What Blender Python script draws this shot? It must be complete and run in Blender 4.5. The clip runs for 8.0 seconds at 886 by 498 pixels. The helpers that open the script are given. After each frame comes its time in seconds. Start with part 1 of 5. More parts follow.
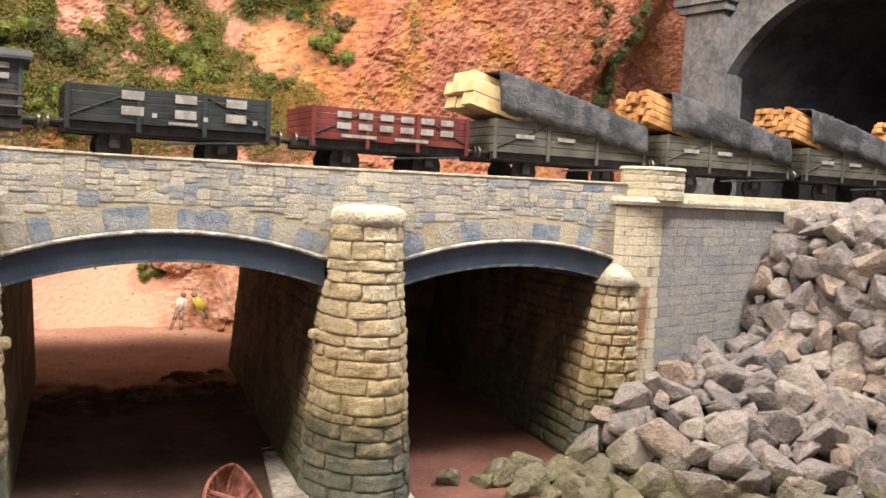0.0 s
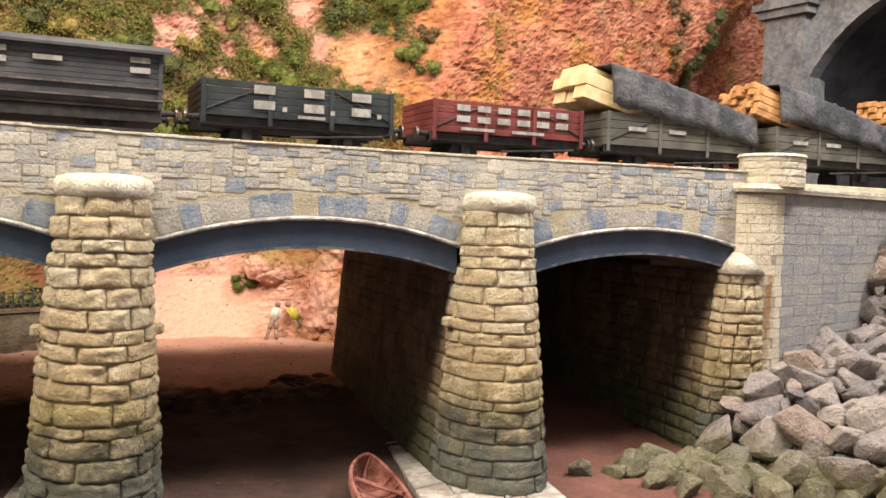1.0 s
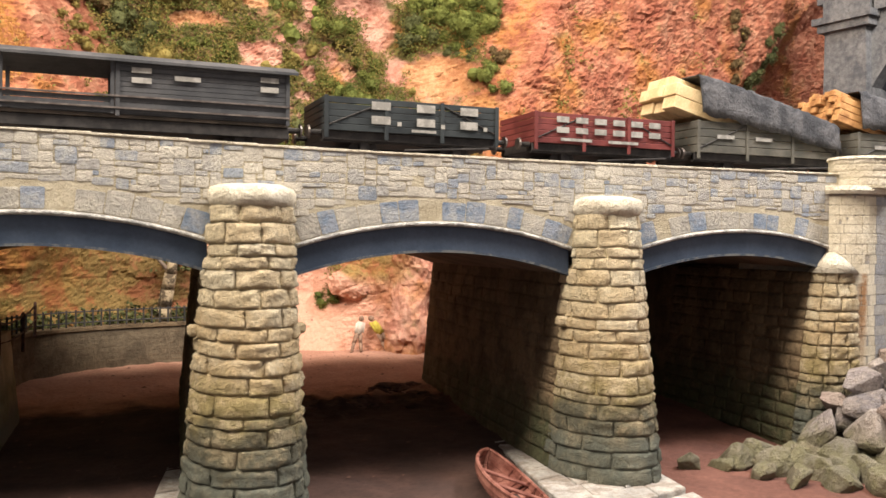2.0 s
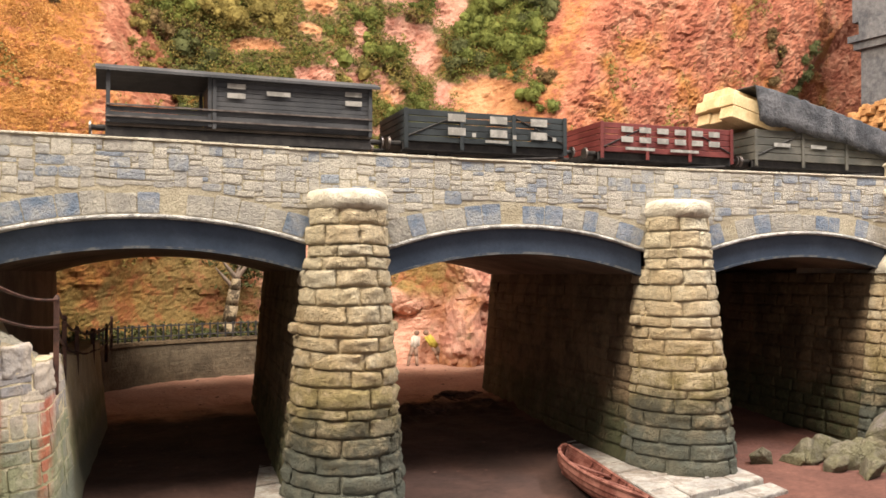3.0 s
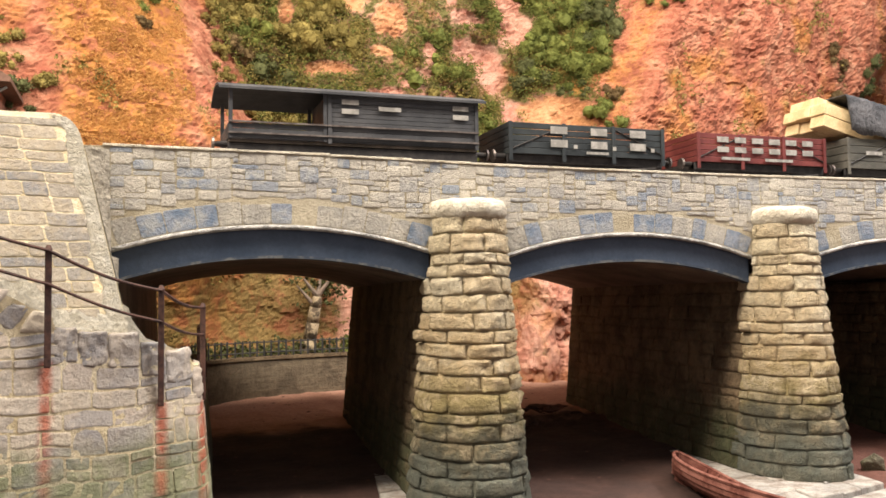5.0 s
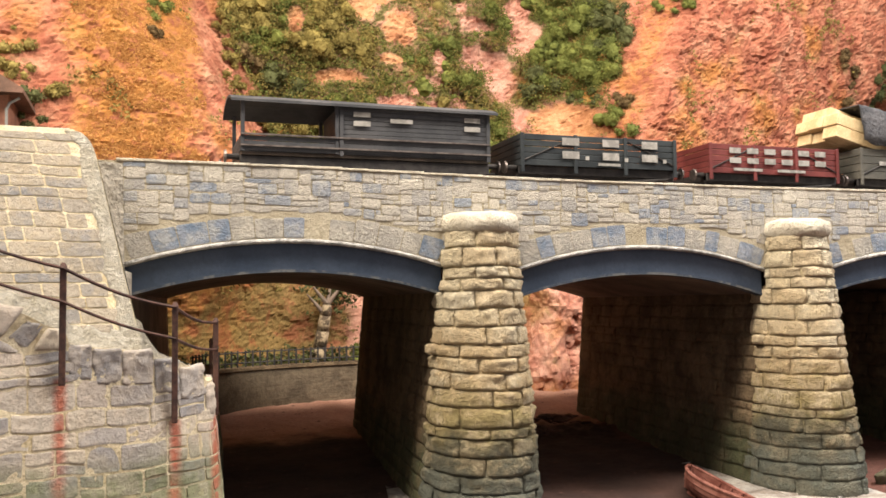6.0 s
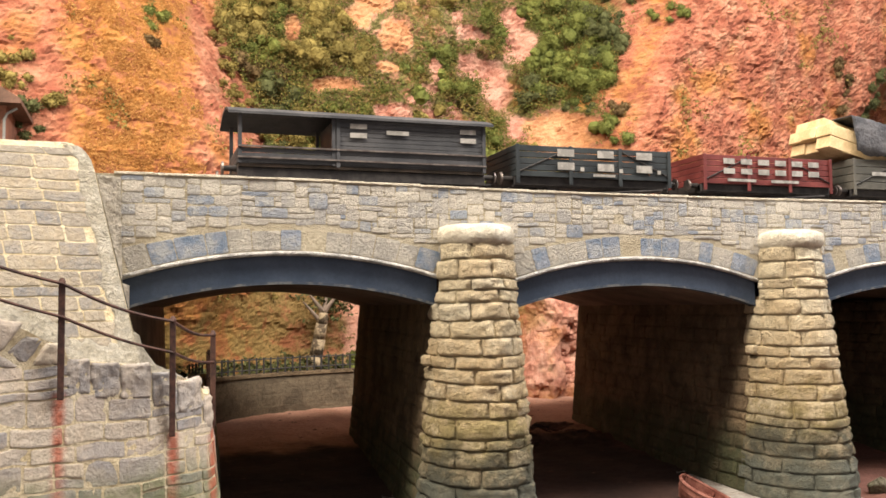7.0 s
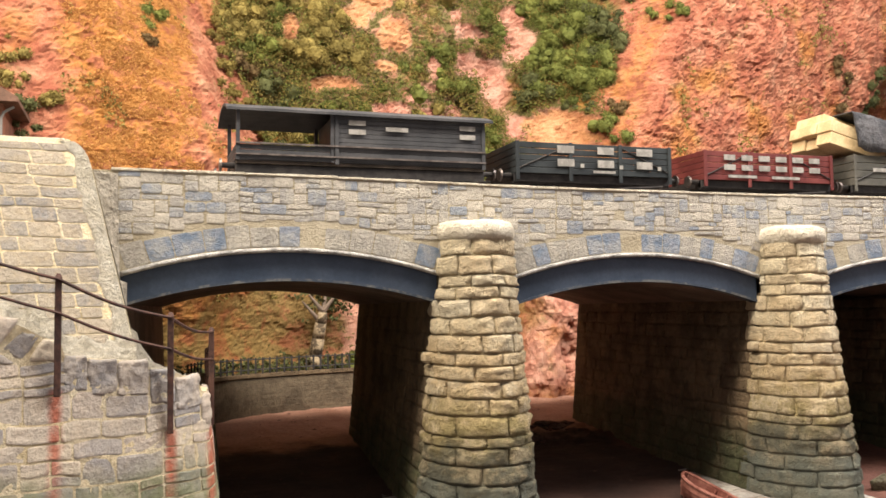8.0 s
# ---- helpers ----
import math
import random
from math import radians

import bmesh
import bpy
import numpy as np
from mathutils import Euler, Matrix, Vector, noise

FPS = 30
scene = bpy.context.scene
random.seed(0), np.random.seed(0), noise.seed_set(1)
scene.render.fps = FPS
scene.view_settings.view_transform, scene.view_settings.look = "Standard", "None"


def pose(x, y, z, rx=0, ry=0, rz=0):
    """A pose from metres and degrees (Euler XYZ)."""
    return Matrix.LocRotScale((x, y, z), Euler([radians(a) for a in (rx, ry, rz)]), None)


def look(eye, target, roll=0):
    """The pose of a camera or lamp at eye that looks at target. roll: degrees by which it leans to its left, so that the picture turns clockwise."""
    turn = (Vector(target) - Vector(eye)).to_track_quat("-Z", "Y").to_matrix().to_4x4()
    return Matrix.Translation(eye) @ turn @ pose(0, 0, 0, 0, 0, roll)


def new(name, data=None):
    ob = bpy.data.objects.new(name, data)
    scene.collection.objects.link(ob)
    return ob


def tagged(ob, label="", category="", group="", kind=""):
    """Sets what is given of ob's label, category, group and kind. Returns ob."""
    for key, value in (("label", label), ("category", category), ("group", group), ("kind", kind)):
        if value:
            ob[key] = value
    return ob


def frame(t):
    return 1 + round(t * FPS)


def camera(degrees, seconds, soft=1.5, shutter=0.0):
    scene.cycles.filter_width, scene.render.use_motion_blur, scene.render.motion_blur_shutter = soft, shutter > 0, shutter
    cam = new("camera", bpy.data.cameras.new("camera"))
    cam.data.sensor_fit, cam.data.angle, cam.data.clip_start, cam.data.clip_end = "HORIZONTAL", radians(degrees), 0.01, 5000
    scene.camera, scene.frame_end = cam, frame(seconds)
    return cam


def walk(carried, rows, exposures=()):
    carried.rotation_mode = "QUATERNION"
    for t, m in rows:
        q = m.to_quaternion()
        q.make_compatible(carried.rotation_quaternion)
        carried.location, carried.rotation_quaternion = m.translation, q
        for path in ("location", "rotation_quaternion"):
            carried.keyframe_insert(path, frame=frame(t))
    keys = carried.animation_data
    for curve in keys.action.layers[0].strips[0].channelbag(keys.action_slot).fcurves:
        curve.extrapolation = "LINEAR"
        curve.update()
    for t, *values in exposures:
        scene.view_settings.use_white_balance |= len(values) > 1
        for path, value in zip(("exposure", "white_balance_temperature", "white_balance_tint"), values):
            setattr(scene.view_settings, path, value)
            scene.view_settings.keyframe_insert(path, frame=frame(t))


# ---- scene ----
# A model railway in a display case. Sizes below are those of the full-size prototype in metres; U builds them at 1:76.
U = 1 / 76
cam = camera(53.0, 8.0, soft=1.6)
PATH = [
    (0, (-1.768, -0.511, 7.609), (-0.86, 1.265, 7.473), 3.0),
    (0.5, (-2.759, 0.189, 7.069), (-1.889, 1.987, 6.959), 2.7),
    (1, (-3.838, 0.438, 6.365), (-3.015, 2.259, 6.295), 1.8),
    (1.5, (-5.057, 0.406, 6.14), (-4.274, 2.246, 6.092), 1.3),
    (2.8, (-7.911, -0.28, 5.08), (-7.19, 1.585, 5.127), -0.1),
    (3, (-8.21, -0.251, 5.014), (-7.497, 1.616, 5.069), -0.1),
    (3.5, (-9.079, -0.337, 4.714), (-8.384, 1.536, 4.8), -0.3),
    (4, (-9.875, -0.264, 4.356), (-9.198, 1.614, 4.465), -0.5),
    (4.5, (-10.402, 0.022, 4.461), (-9.736, 1.905, 4.572), -0.7),
    (6, (-10.599, 0.217, 4.858), (-9.961, 2.109, 4.977), -0.7),
    (6.5, (-10.768, 0.144, 5.013), (-10.121, 2.032, 5.136), -0.7),
    (7, (-10.641, 0.056, 5.054), (-9.995, 1.945, 5.181), -0.7),
    (7.5, (-10.552, 0.071, 4.988), (-9.907, 1.96, 5.117), -0.8),
    (8, (-10.614, 0.208, 4.929), (-9.966, 2.095, 5.06), -0.9),
]
walk(cam, [(t, look(Vector(eye) * U, Vector(target) * U, roll)) for t, eye, target, roll in PATH])

# ---- light: lamps of the display case and the dim room in front of it ----
world = bpy.data.worlds.new("room")
scene.world = world
world.use_nodes = True
world.node_tree.nodes["Background"].inputs[0].default_value = (1.0, 0.91, 0.89, 1)
world.node_tree.nodes["Background"].inputs[1].default_value = 0.58


def lamp(name, eye, target, size, watts, colour):
    data = bpy.data.lights.new(name, "AREA")
    data.shape, data.size, data.size_y = "RECTANGLE", size[0] * U, size[1] * U
    data.energy, data.color = watts, colour
    ob = new(name, data)
    ob.matrix_world = look(Vector(eye) * U, Vector(target) * U)
    return ob


lamp("case_lamp", (-34, 11.0, 42), (2, 24, 4), (11, 11), 5.9, (1.0, 0.885, 0.745))
lamp("case_lamp", (0, 11, 44), (7, 44, 10), (34, 16), 6.9, (1.0, 0.88, 0.75))
lamp("case_lamp", (30, 11, 40), (21, 20, 4), (7, 7), 4.6, (1.0, 0.965, 0.96))
scene.view_settings.exposure = 0.0


# ---- materials ----
def nodes_of(name):
    m = bpy.data.materials.new(name)
    m.use_nodes = True
    nt = m.node_tree
    b = nt.nodes["Principled BSDF"]
    pos = nt.nodes.new("ShaderNodeNewGeometry")
    sc = nt.nodes.new("ShaderNodeVectorMath")
    sc.operation = "SCALE"
    sc.inputs["Scale"].default_value = 1 / U
    nt.links.new(pos.outputs["Position"], sc.inputs[0])
    return m, nt, b, sc.outputs[0]


def noise_node(nt, vec, scale, detail=4, rough=0.6):
    n = nt.nodes.new("ShaderNodeTexNoise")
    n.inputs["Scale"].default_value = scale
    n.inputs["Detail"].default_value = detail
    n.inputs["Roughness"].default_value = rough
    nt.links.new(vec, n.inputs["Vector"])
    return n.outputs["Fac"]


def ramp_node(nt, fac, stops, constant=False):
    r = nt.nodes.new("ShaderNodeValToRGB")
    if constant:
        r.color_ramp.interpolation = "CONSTANT"
    el = r.color_ramp.elements
    while len(el) < len(stops):
        el.new(0.5)
    for e, (p, c) in zip(el, stops):
        e.position = p
        e.color = (*c, 1)
    nt.links.new(fac, r.inputs[0])
    return r.outputs[0]


def blend(nt, fac, a, b, mode="MIX"):
    m = nt.nodes.new("ShaderNodeMix")
    m.data_type, m.blend_type = "RGBA", mode
    for sock, v in ((m.inputs[0], fac), (m.inputs[6], a), (m.inputs[7], b)):
        if isinstance(v, (int, float)):
            sock.default_value = v
        elif isinstance(v, tuple):
            sock.default_value = (*v, 1)
        else:
            nt.links.new(v, sock)
    return m.outputs[2]


def math_node(nt, op, a, b=0.0, c=0.0):
    m = nt.nodes.new("ShaderNodeMath")
    m.operation = op
    for sock, v in zip(m.inputs, (a, b, c)):
        if isinstance(v, (int, float)):
            sock.default_value = v
        else:
            nt.links.new(v, sock)
    return m.outputs[0]


def between(nt, value, lo, hi):
    """0 at lo, 1 at hi, clamped and smooth."""
    m = nt.nodes.new("ShaderNodeMapRange")
    m.interpolation_type = "SMOOTHSTEP"
    nt.links.new(value, m.inputs[0])
    m.inputs[1].default_value, m.inputs[2].default_value = lo, hi
    return m.outputs[0]


def axes(nt, vec):
    s = nt.nodes.new("ShaderNodeSeparateXYZ")
    nt.links.new(vec, s.inputs[0])
    return s.outputs


def material(name, colours, patch=0.8, grain=9.0, rough=0.85, metal=0.0, bump=0.25, palette=None, tone=0.25, tide=(), rust=(), spec=0.3, deep=0.12, wash=None, pits=0.0):
    """colours: stops over a patchy noise. palette: stops picked by each object's random number instead.
    tide: (colour, height, softness, patchiness) algae bands. rust: (x, below, colour) streaks.
    wash: (colour, amount) lime wash or dirt smeared in patches over stones and joints alike. pits: fine relief."""
    m, nt, b, vec = nodes_of(name)
    big = noise_node(nt, vec, patch, 5)
    fine = noise_node(nt, vec, grain, 6, 0.7)
    col = ramp_node(nt, between(nt, big, 0.3, 0.7), colours)
    if palette:
        info = nt.nodes.new("ShaderNodeObjectInfo")
        col = blend(nt, 0.25, ramp_node(nt, info.outputs["Random"], palette, True), col)
    if wash:
        smear = noise_node(nt, vec, 2.1, 8, 0.72)
        col = blend(nt, math_node(nt, "MULTIPLY", between(nt, smear, 0.44, 0.60), wash[1]), col, wash[0])
    if tide or rust:
        xyz = axes(nt, vec)
    for colour, height, soft, patchy in tide:
        z = math_node(nt, "ADD", xyz[2], math_node(nt, "MULTIPLY", math_node(nt, "SUBTRACT", big, 0.5), soft * 1.6))
        f = math_node(nt, "MULTIPLY", between(nt, z, height + soft * 0.5, height - soft * 0.5), 0.85)
        if patchy:
            spots = between(nt, noise_node(nt, vec, 1.5, 7, 0.7), 0.40, 0.58)
            f = math_node(nt, "MULTIPLY", f, math_node(nt, "MULTIPLY_ADD", spots, patchy, 1 - patchy))
        col = blend(nt, f, col, colour)
    for x, below, stain in rust:
        d = math_node(nt, "ABSOLUTE", math_node(nt, "SUBTRACT", xyz[0], x))
        d = math_node(nt, "ADD", d, math_node(nt, "MULTIPLY", math_node(nt, "SUBTRACT", fine, 0.5), 0.16))
        f = math_node(nt, "MULTIPLY", between(nt, d, 0.17, 0.01), between(nt, xyz[2], below + 0.05, below - 0.08))
        f = math_node(nt, "MULTIPLY", f, math_node(nt, "MULTIPLY", between(nt, xyz[2], below - 3.4, below - 0.6), 0.9))
        f = math_node(nt, "MULTIPLY", f, math_node(nt, "MULTIPLY_ADD", between(nt, noise_node(nt, vec, 2.6, 5, 0.7), 0.34, 0.52), 0.55, 0.45))
        col = blend(nt, f, col, stain)
    shade = ramp_node(nt, fine, [(0.25, (1 - tone,) * 3), (0.75, (1 + tone * 0.5,) * 3)])
    col = blend(nt, 1.0, col, shade, "MULTIPLY")
    nt.links.new(col, b.inputs["Base Color"])
    b.inputs["Roughness"].default_value = rough
    b.inputs["Metallic"].default_value = metal
    b.inputs["Specular IOR Level"].default_value = spec
    if bump:
        bp = nt.nodes.new("ShaderNodeBump")
        bp.inputs["Strength"].default_value = bump
        bp.inputs["Distance"].default_value = deep * U
        high = math_node(nt, "ADD", fine, big)
        if pits:
            high = math_node(nt, "ADD", high, math_node(nt, "MULTIPLY", between(nt, noise_node(nt, vec, grain * 1.7, 5, 0.75), 0.25, 0.62), pits))
        nt.links.new(high, bp.inputs["Height"])
        nt.links.new(bp.outputs[0], b.inputs["Normal"])
    return m


GREEN, SLIME = (0.185, 0.20, 0.16), (0.35, 0.285, 0.11)
RUST = (0.44, 0.115, 0.06)
TIDE = (((0.66, 0.49, 0.27), 4.4, 2.4, 0.6), (SLIME, 2.6, 1.5, 0.75), ((0.105, 0.11, 0.09), 1.75, 0.9, 0.5), (GREEN, 0.85, 0.7, 0.1))
LIME = (0.60, 0.56, 0.46)
mat_mortar = material("pale_mortar", [(0.2, (0.46, 0.4, 0.28)), (0.8, (0.58, 0.52, 0.38))], 1.5, 12, bump=0.6, pits=0.6)
mat_mortar_tide = material("stained_mortar", [(0.2, (0.529, 0.437, 0.265)), (0.8, (0.644, 0.552, 0.356))], 1.5, 12, bump=0.7, tide=TIDE, pits=0.6)
mat_facing = material("lime_washed_facing", [(0.2, (0.41, 0.355, 0.245)), (0.8, (0.50, 0.445, 0.325))], 1.4, 11, bump=0.6, tone=0.2, deep=0.10, pits=0.5)
TAN = [(0.0, (0.47, 0.44, 0.38)), (0.14, (0.36, 0.35, 0.33)), (0.28, (0.55, 0.515, 0.44)), (0.42, (0.43, 0.405, 0.36)), (0.56, (0.33, 0.33, 0.325)), (0.66, (0.52, 0.485, 0.42)), (0.75, (0.165, 0.225, 0.315)), (0.86, (0.225, 0.27, 0.335)), (0.94, (0.29, 0.315, 0.35))]
mat_bedding = material("yellow_bedding_mortar", [(0.2, (0.62, 0.51, 0.31)), (0.8, (0.74, 0.64, 0.43))], 1.5, 12, bump=0.6, pits=0.6, wash=(LIME, 0.3),
                       tide=(((0.21, 0.23, 0.12), 1.6, 0.8, 0.5), (GREEN, 0.6, 0.6, 0)))
mat_joint = material("rough_joint_mortar", [(0.2, (0.414, 0.368, 0.287)), (0.8, (0.598, 0.54, 0.437))], 3.0, 8, bump=1.0, tone=0.4, deep=0.25)
mat_rubble = material("painted_rubble", [(0.2, (0.48, 0.432, 0.348)), (0.8, (0.576, 0.516, 0.408))], 1.2, 11, bump=0.6, palette=TAN, tone=0.25, deep=0.14, pits=0.5, wash=(LIME, 0.46))
mat_blue = material("blue_grey_stone", [(0.2, (0.165, 0.22, 0.30)), (0.8, (0.27, 0.305, 0.36))], 2.0, 11, bump=0.6, tone=0.25, deep=0.14, pits=0.5, wash=(LIME, 0.34))
mat_grey = material("warm_grey_stone", [(0.2, (0.39, 0.37, 0.325)), (0.8, (0.48, 0.45, 0.39))], 2.0, 11, bump=0.7, tone=0.25, deep=0.14, pits=0.5, wash=(LIME, 0.5))
mat_pier = material("cream_rock_faced_stone", [(0.2, (0.68, 0.58, 0.41)), (0.8, (0.86, 0.77, 0.59))], 1.3, 8, bump=0.8, tone=0.32, deep=0.28, pits=0.8, wash=((0.56, 0.44, 0.27), 0.3),
                    palette=[(0.0, (0.84, 0.71, 0.46)), (0.3, (0.72, 0.58, 0.36)), (0.55, (0.86, 0.76, 0.54)), (0.8, (0.78, 0.62, 0.38))], tide=TIDE)
mat_side = material("shaded_tan_wall_stone", [(0.2, (0.155, 0.108, 0.062)), (0.8, (0.28, 0.20, 0.115))], 0.9, 7, bump=0.8, tone=0.4, deep=0.2, pits=0.6, tide=(((0.10, 0.115, 0.055), 1.4, 1.0, 0.4),))
mat_cap = material("pale_cement", [(0.2, (0.68, 0.61, 0.47)), (0.8, (0.79, 0.73, 0.59))], 1.6, 6, bump=0.8, tone=0.2, deep=0.2, pits=0.35, wash=((0.58, 0.51, 0.39), 0.3))
mat_wall = material("coursed_wall_stone", [(0.2, (0.46, 0.41, 0.32)), (0.8, (0.58, 0.525, 0.425))], 1.0, 9, bump=0.55, tone=0.26, deep=0.10, pits=0.4, wash=((0.62, 0.50, 0.36), 0.30),
                    palette=[(0.0, (0.52, 0.455, 0.38)), (0.18, (0.37, 0.34, 0.325)), (0.34, (0.60, 0.52, 0.41)), (0.50, (0.22, 0.22, 0.245)), (0.66, (0.48, 0.41, 0.35)), (0.82, (0.28, 0.272, 0.285))],
                    tide=(((0.20, 0.22, 0.11), 2.1, 0.8, 0.4), (GREEN, 0.7, 0.7, 0)), rust=((-11.95, 3.62, RUST), (-10.03, 2.76, RUST), (-9.22, 2.6, RUST)))
mat_abut = material("shaded_grey_ashlar", [(0.2, (0.285, 0.292, 0.30)), (0.8, (0.36, 0.352, 0.335))], 1.0, 10, bump=0.6, pits=0.6, wash=((0.42, 0.40, 0.35), 0.4),
                    palette=[(0.0, (0.345, 0.335, 0.32)), (0.4, (0.28, 0.285, 0.30)), (0.7, (0.385, 0.365, 0.33))], rust=((15.84, 5.0, (0.28, 0.13, 0.045)), (15.72, 4.7, (0.30, 0.15, 0.055))))
mat_tower = material("weathered_tower_stone", [(0.2, (0.30, 0.285, 0.25)), (0.8, (0.40, 0.375, 0.32))], 1.0, 9, bump=0.7, tone=0.28, deep=0.12, pits=0.4, wash=((0.46, 0.37, 0.24), 0.45),
                     palette=[(0.0, (0.407, 0.348, 0.267)), (0.25, (0.297, 0.273, 0.244)), (0.42, (0.451, 0.384, 0.29)), (0.60, (0.22, 0.217, 0.225)), (0.72, (0.363, 0.318, 0.258)), (0.88, (0.275, 0.258, 0.244))])
mat_cream = material("cream_ashlar", [(0.2, (0.55, 0.49, 0.37)), (0.8, (0.66, 0.60, 0.47))], 1.0, 10, bump=0.6, pits=0.5, tone=0.2, wash=((0.50, 0.43, 0.30), 0.3),
                     rust=((15.84, 5.0, (0.28, 0.13, 0.045)), (15.72, 4.7, (0.30, 0.15, 0.055))))
mat_render = material("crumbling_cream_render", [(0.2, (0.68, 0.62, 0.49)), (0.8, (0.80, 0.75, 0.63))], 2.4, 8, bump=1.0, tone=0.35, deep=0.22, pits=0.8, wash=((0.50, 0.45, 0.33), 0.3))
mat_girder = material("blue_painted_iron", [(0.2, (0.028, 0.045, 0.075)), (0.8, (0.045, 0.065, 0.10))], 1.0, 10, rough=0.55, bump=0.12, spec=0.4)
mat_worn = material("worn_blue_iron", [(0.35, (0.045, 0.06, 0.085)), (0.7, (0.12, 0.125, 0.125))], 3.0, 12, rough=0.6, bump=0.1)
mat_soffit = material("dark_brown_render", [(0.2, (0.14, 0.105, 0.08)), (0.8, (0.22, 0.165, 0.125))], 0.8, 8)
mat_edge = material("worn_white_edge", [(0.25, (0.44, 0.43, 0.41)), (0.7, (0.74, 0.72, 0.67))], 2.2, 9, bump=1.0, tone=0.4, deep=0.25)
mat_sand, nt, b, vec = nodes_of("red_sand")
n1, n2 = noise_node(nt, vec, 0.6, 5), noise_node(nt, vec, 7.0, 6, 0.7)
near_sand = ramp_node(nt, n1, [(0.3, (0.105, 0.048, 0.037)), (0.7, (0.185, 0.084, 0.062))])
dark_sand = ramp_node(nt, n1, [(0.3, (0.042, 0.026, 0.022)), (0.7, (0.090, 0.050, 0.040))])
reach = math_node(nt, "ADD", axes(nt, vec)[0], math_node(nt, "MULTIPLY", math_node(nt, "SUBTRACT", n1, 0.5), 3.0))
near_sand = blend(nt, between(nt, reach, 7.2, 5.6), near_sand, dark_sand)
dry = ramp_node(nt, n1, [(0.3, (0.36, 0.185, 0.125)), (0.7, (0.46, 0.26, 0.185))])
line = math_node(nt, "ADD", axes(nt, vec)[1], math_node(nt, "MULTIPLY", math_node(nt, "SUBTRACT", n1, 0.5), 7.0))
col = blend(nt, between(nt, line, 30.5, 33.5), near_sand, dry)
col = blend(nt, 1.0, col, ramp_node(nt, n2, [(0.25, (0.6, 0.6, 0.6)), (0.75, (1.12, 1.12, 1.12))]), "MULTIPLY")
nt.links.new(col, b.inputs["Base Color"])
b.inputs["Roughness"].default_value = 0.9
b.inputs["Specular IOR Level"].default_value = 0.2
bp = nt.nodes.new("ShaderNodeBump")
bp.inputs["Strength"].default_value = 0.5
bp.inputs["Distance"].default_value = 0.12 * U
nt.links.new(n2, bp.inputs["Height"])
nt.links.new(bp.outputs[0], b.inputs["Normal"])
mat_sea = material("shaded_brown_wall_stone", [(0.2, (0.095, 0.072, 0.046)), (0.8, (0.165, 0.128, 0.082))], 0.9, 8, bump=0.6, tone=0.35)
mat_plinth = material("grey_concrete", [(0.2, (0.36, 0.34, 0.31)), (0.8, (0.50, 0.47, 0.42))], 1.2, 9, bump=0.6, tone=0.4, pits=0.5, wash=((0.22, 0.16, 0.12), 0.6))
mat_rock = material("broken_granite", [(0.2, (0.20, 0.178, 0.175)), (0.8, (0.42, 0.37, 0.345))], 2.2, 4, bump=0.8, tone=0.3, deep=0.42,
                    palette=[(0.0, (0.35, 0.30, 0.285)), (0.22, (0.215, 0.19, 0.19)), (0.42, (0.46, 0.395, 0.345)), (0.58, (0.27, 0.237, 0.233)), (0.76, (0.43, 0.315, 0.255)), (0.90, (0.15, 0.135, 0.14))],
                    tide=(((0.20, 0.185, 0.085), 0.6, 0.9, 0.3),), pits=0.45, wash=((0.52, 0.43, 0.35), 0.36))
mat_soil = material("dark_soil", [(0.2, (0.05, 0.04, 0.035)), (0.8, (0.11, 0.09, 0.08))], 1.0, 8)
mat_rust = material("rusted_iron", [(0.2, (0.045, 0.024, 0.02)), (0.8, (0.10, 0.048, 0.035))], 4.0, 20, rough=0.7, bump=0.2)
mat_black = material("black_iron", [(0.2, (0.022, 0.020, 0.019)), (0.8, (0.045, 0.040, 0.037))], 4.0, 20, rough=0.6, bump=0.1)
mat_rail = material("dark_steel", [(0.2, (0.12, 0.10, 0.09)), (0.8, (0.22, 0.19, 0.17))], 3.0, 20, rough=0.45, metal=0.7, bump=0.05)
mat_sleeper = material("creosoted_wood", [(0.2, (0.05, 0.04, 0.03)), (0.8, (0.09, 0.07, 0.055))], 2.0, 14)
mat_portal = material("dark_grey_portal_stone", [(0.2, (0.09, 0.092, 0.098)), (0.8, (0.15, 0.148, 0.148))], 0.5, 4, tone=0.4, wash=((0.20, 0.196, 0.19), 0.5))
mat_tunnel = material("tunnel_dark_navy", [(0.2, (0.030, 0.031, 0.038)), (0.8, (0.055, 0.056, 0.065))], 0.5, 4)
mat_dark_wagon = material("dark_grey_wagon_paint", [(0.2, (0.040, 0.042, 0.046)), (0.8, (0.070, 0.070, 0.073))], 1.0, 12, rough=0.6, bump=0.1)
mat_black_wagon = material("black_wagon_paint", [(0.2, (0.014, 0.018, 0.020)), (0.8, (0.028, 0.034, 0.036))], 1.0, 12, rough=0.55, bump=0.1)
mat_red_wagon = material("dull_red_wagon_paint", [(0.2, (0.10, 0.018, 0.016)), (0.8, (0.16, 0.035, 0.03))], 1.0, 12, rough=0.6, bump=0.1)
mat_olive_wagon = material("weathered_grey_planks", [(0.2, (0.058, 0.056, 0.046)), (0.8, (0.105, 0.098, 0.080))], 1.0, 12, rough=0.7, bump=0.2)
mat_letter = material("off_white_lettering", [(0.3, (0.22, 0.21, 0.19)), (0.7, (0.33, 0.315, 0.285))], 3.0, 20, rough=0.6, bump=0)
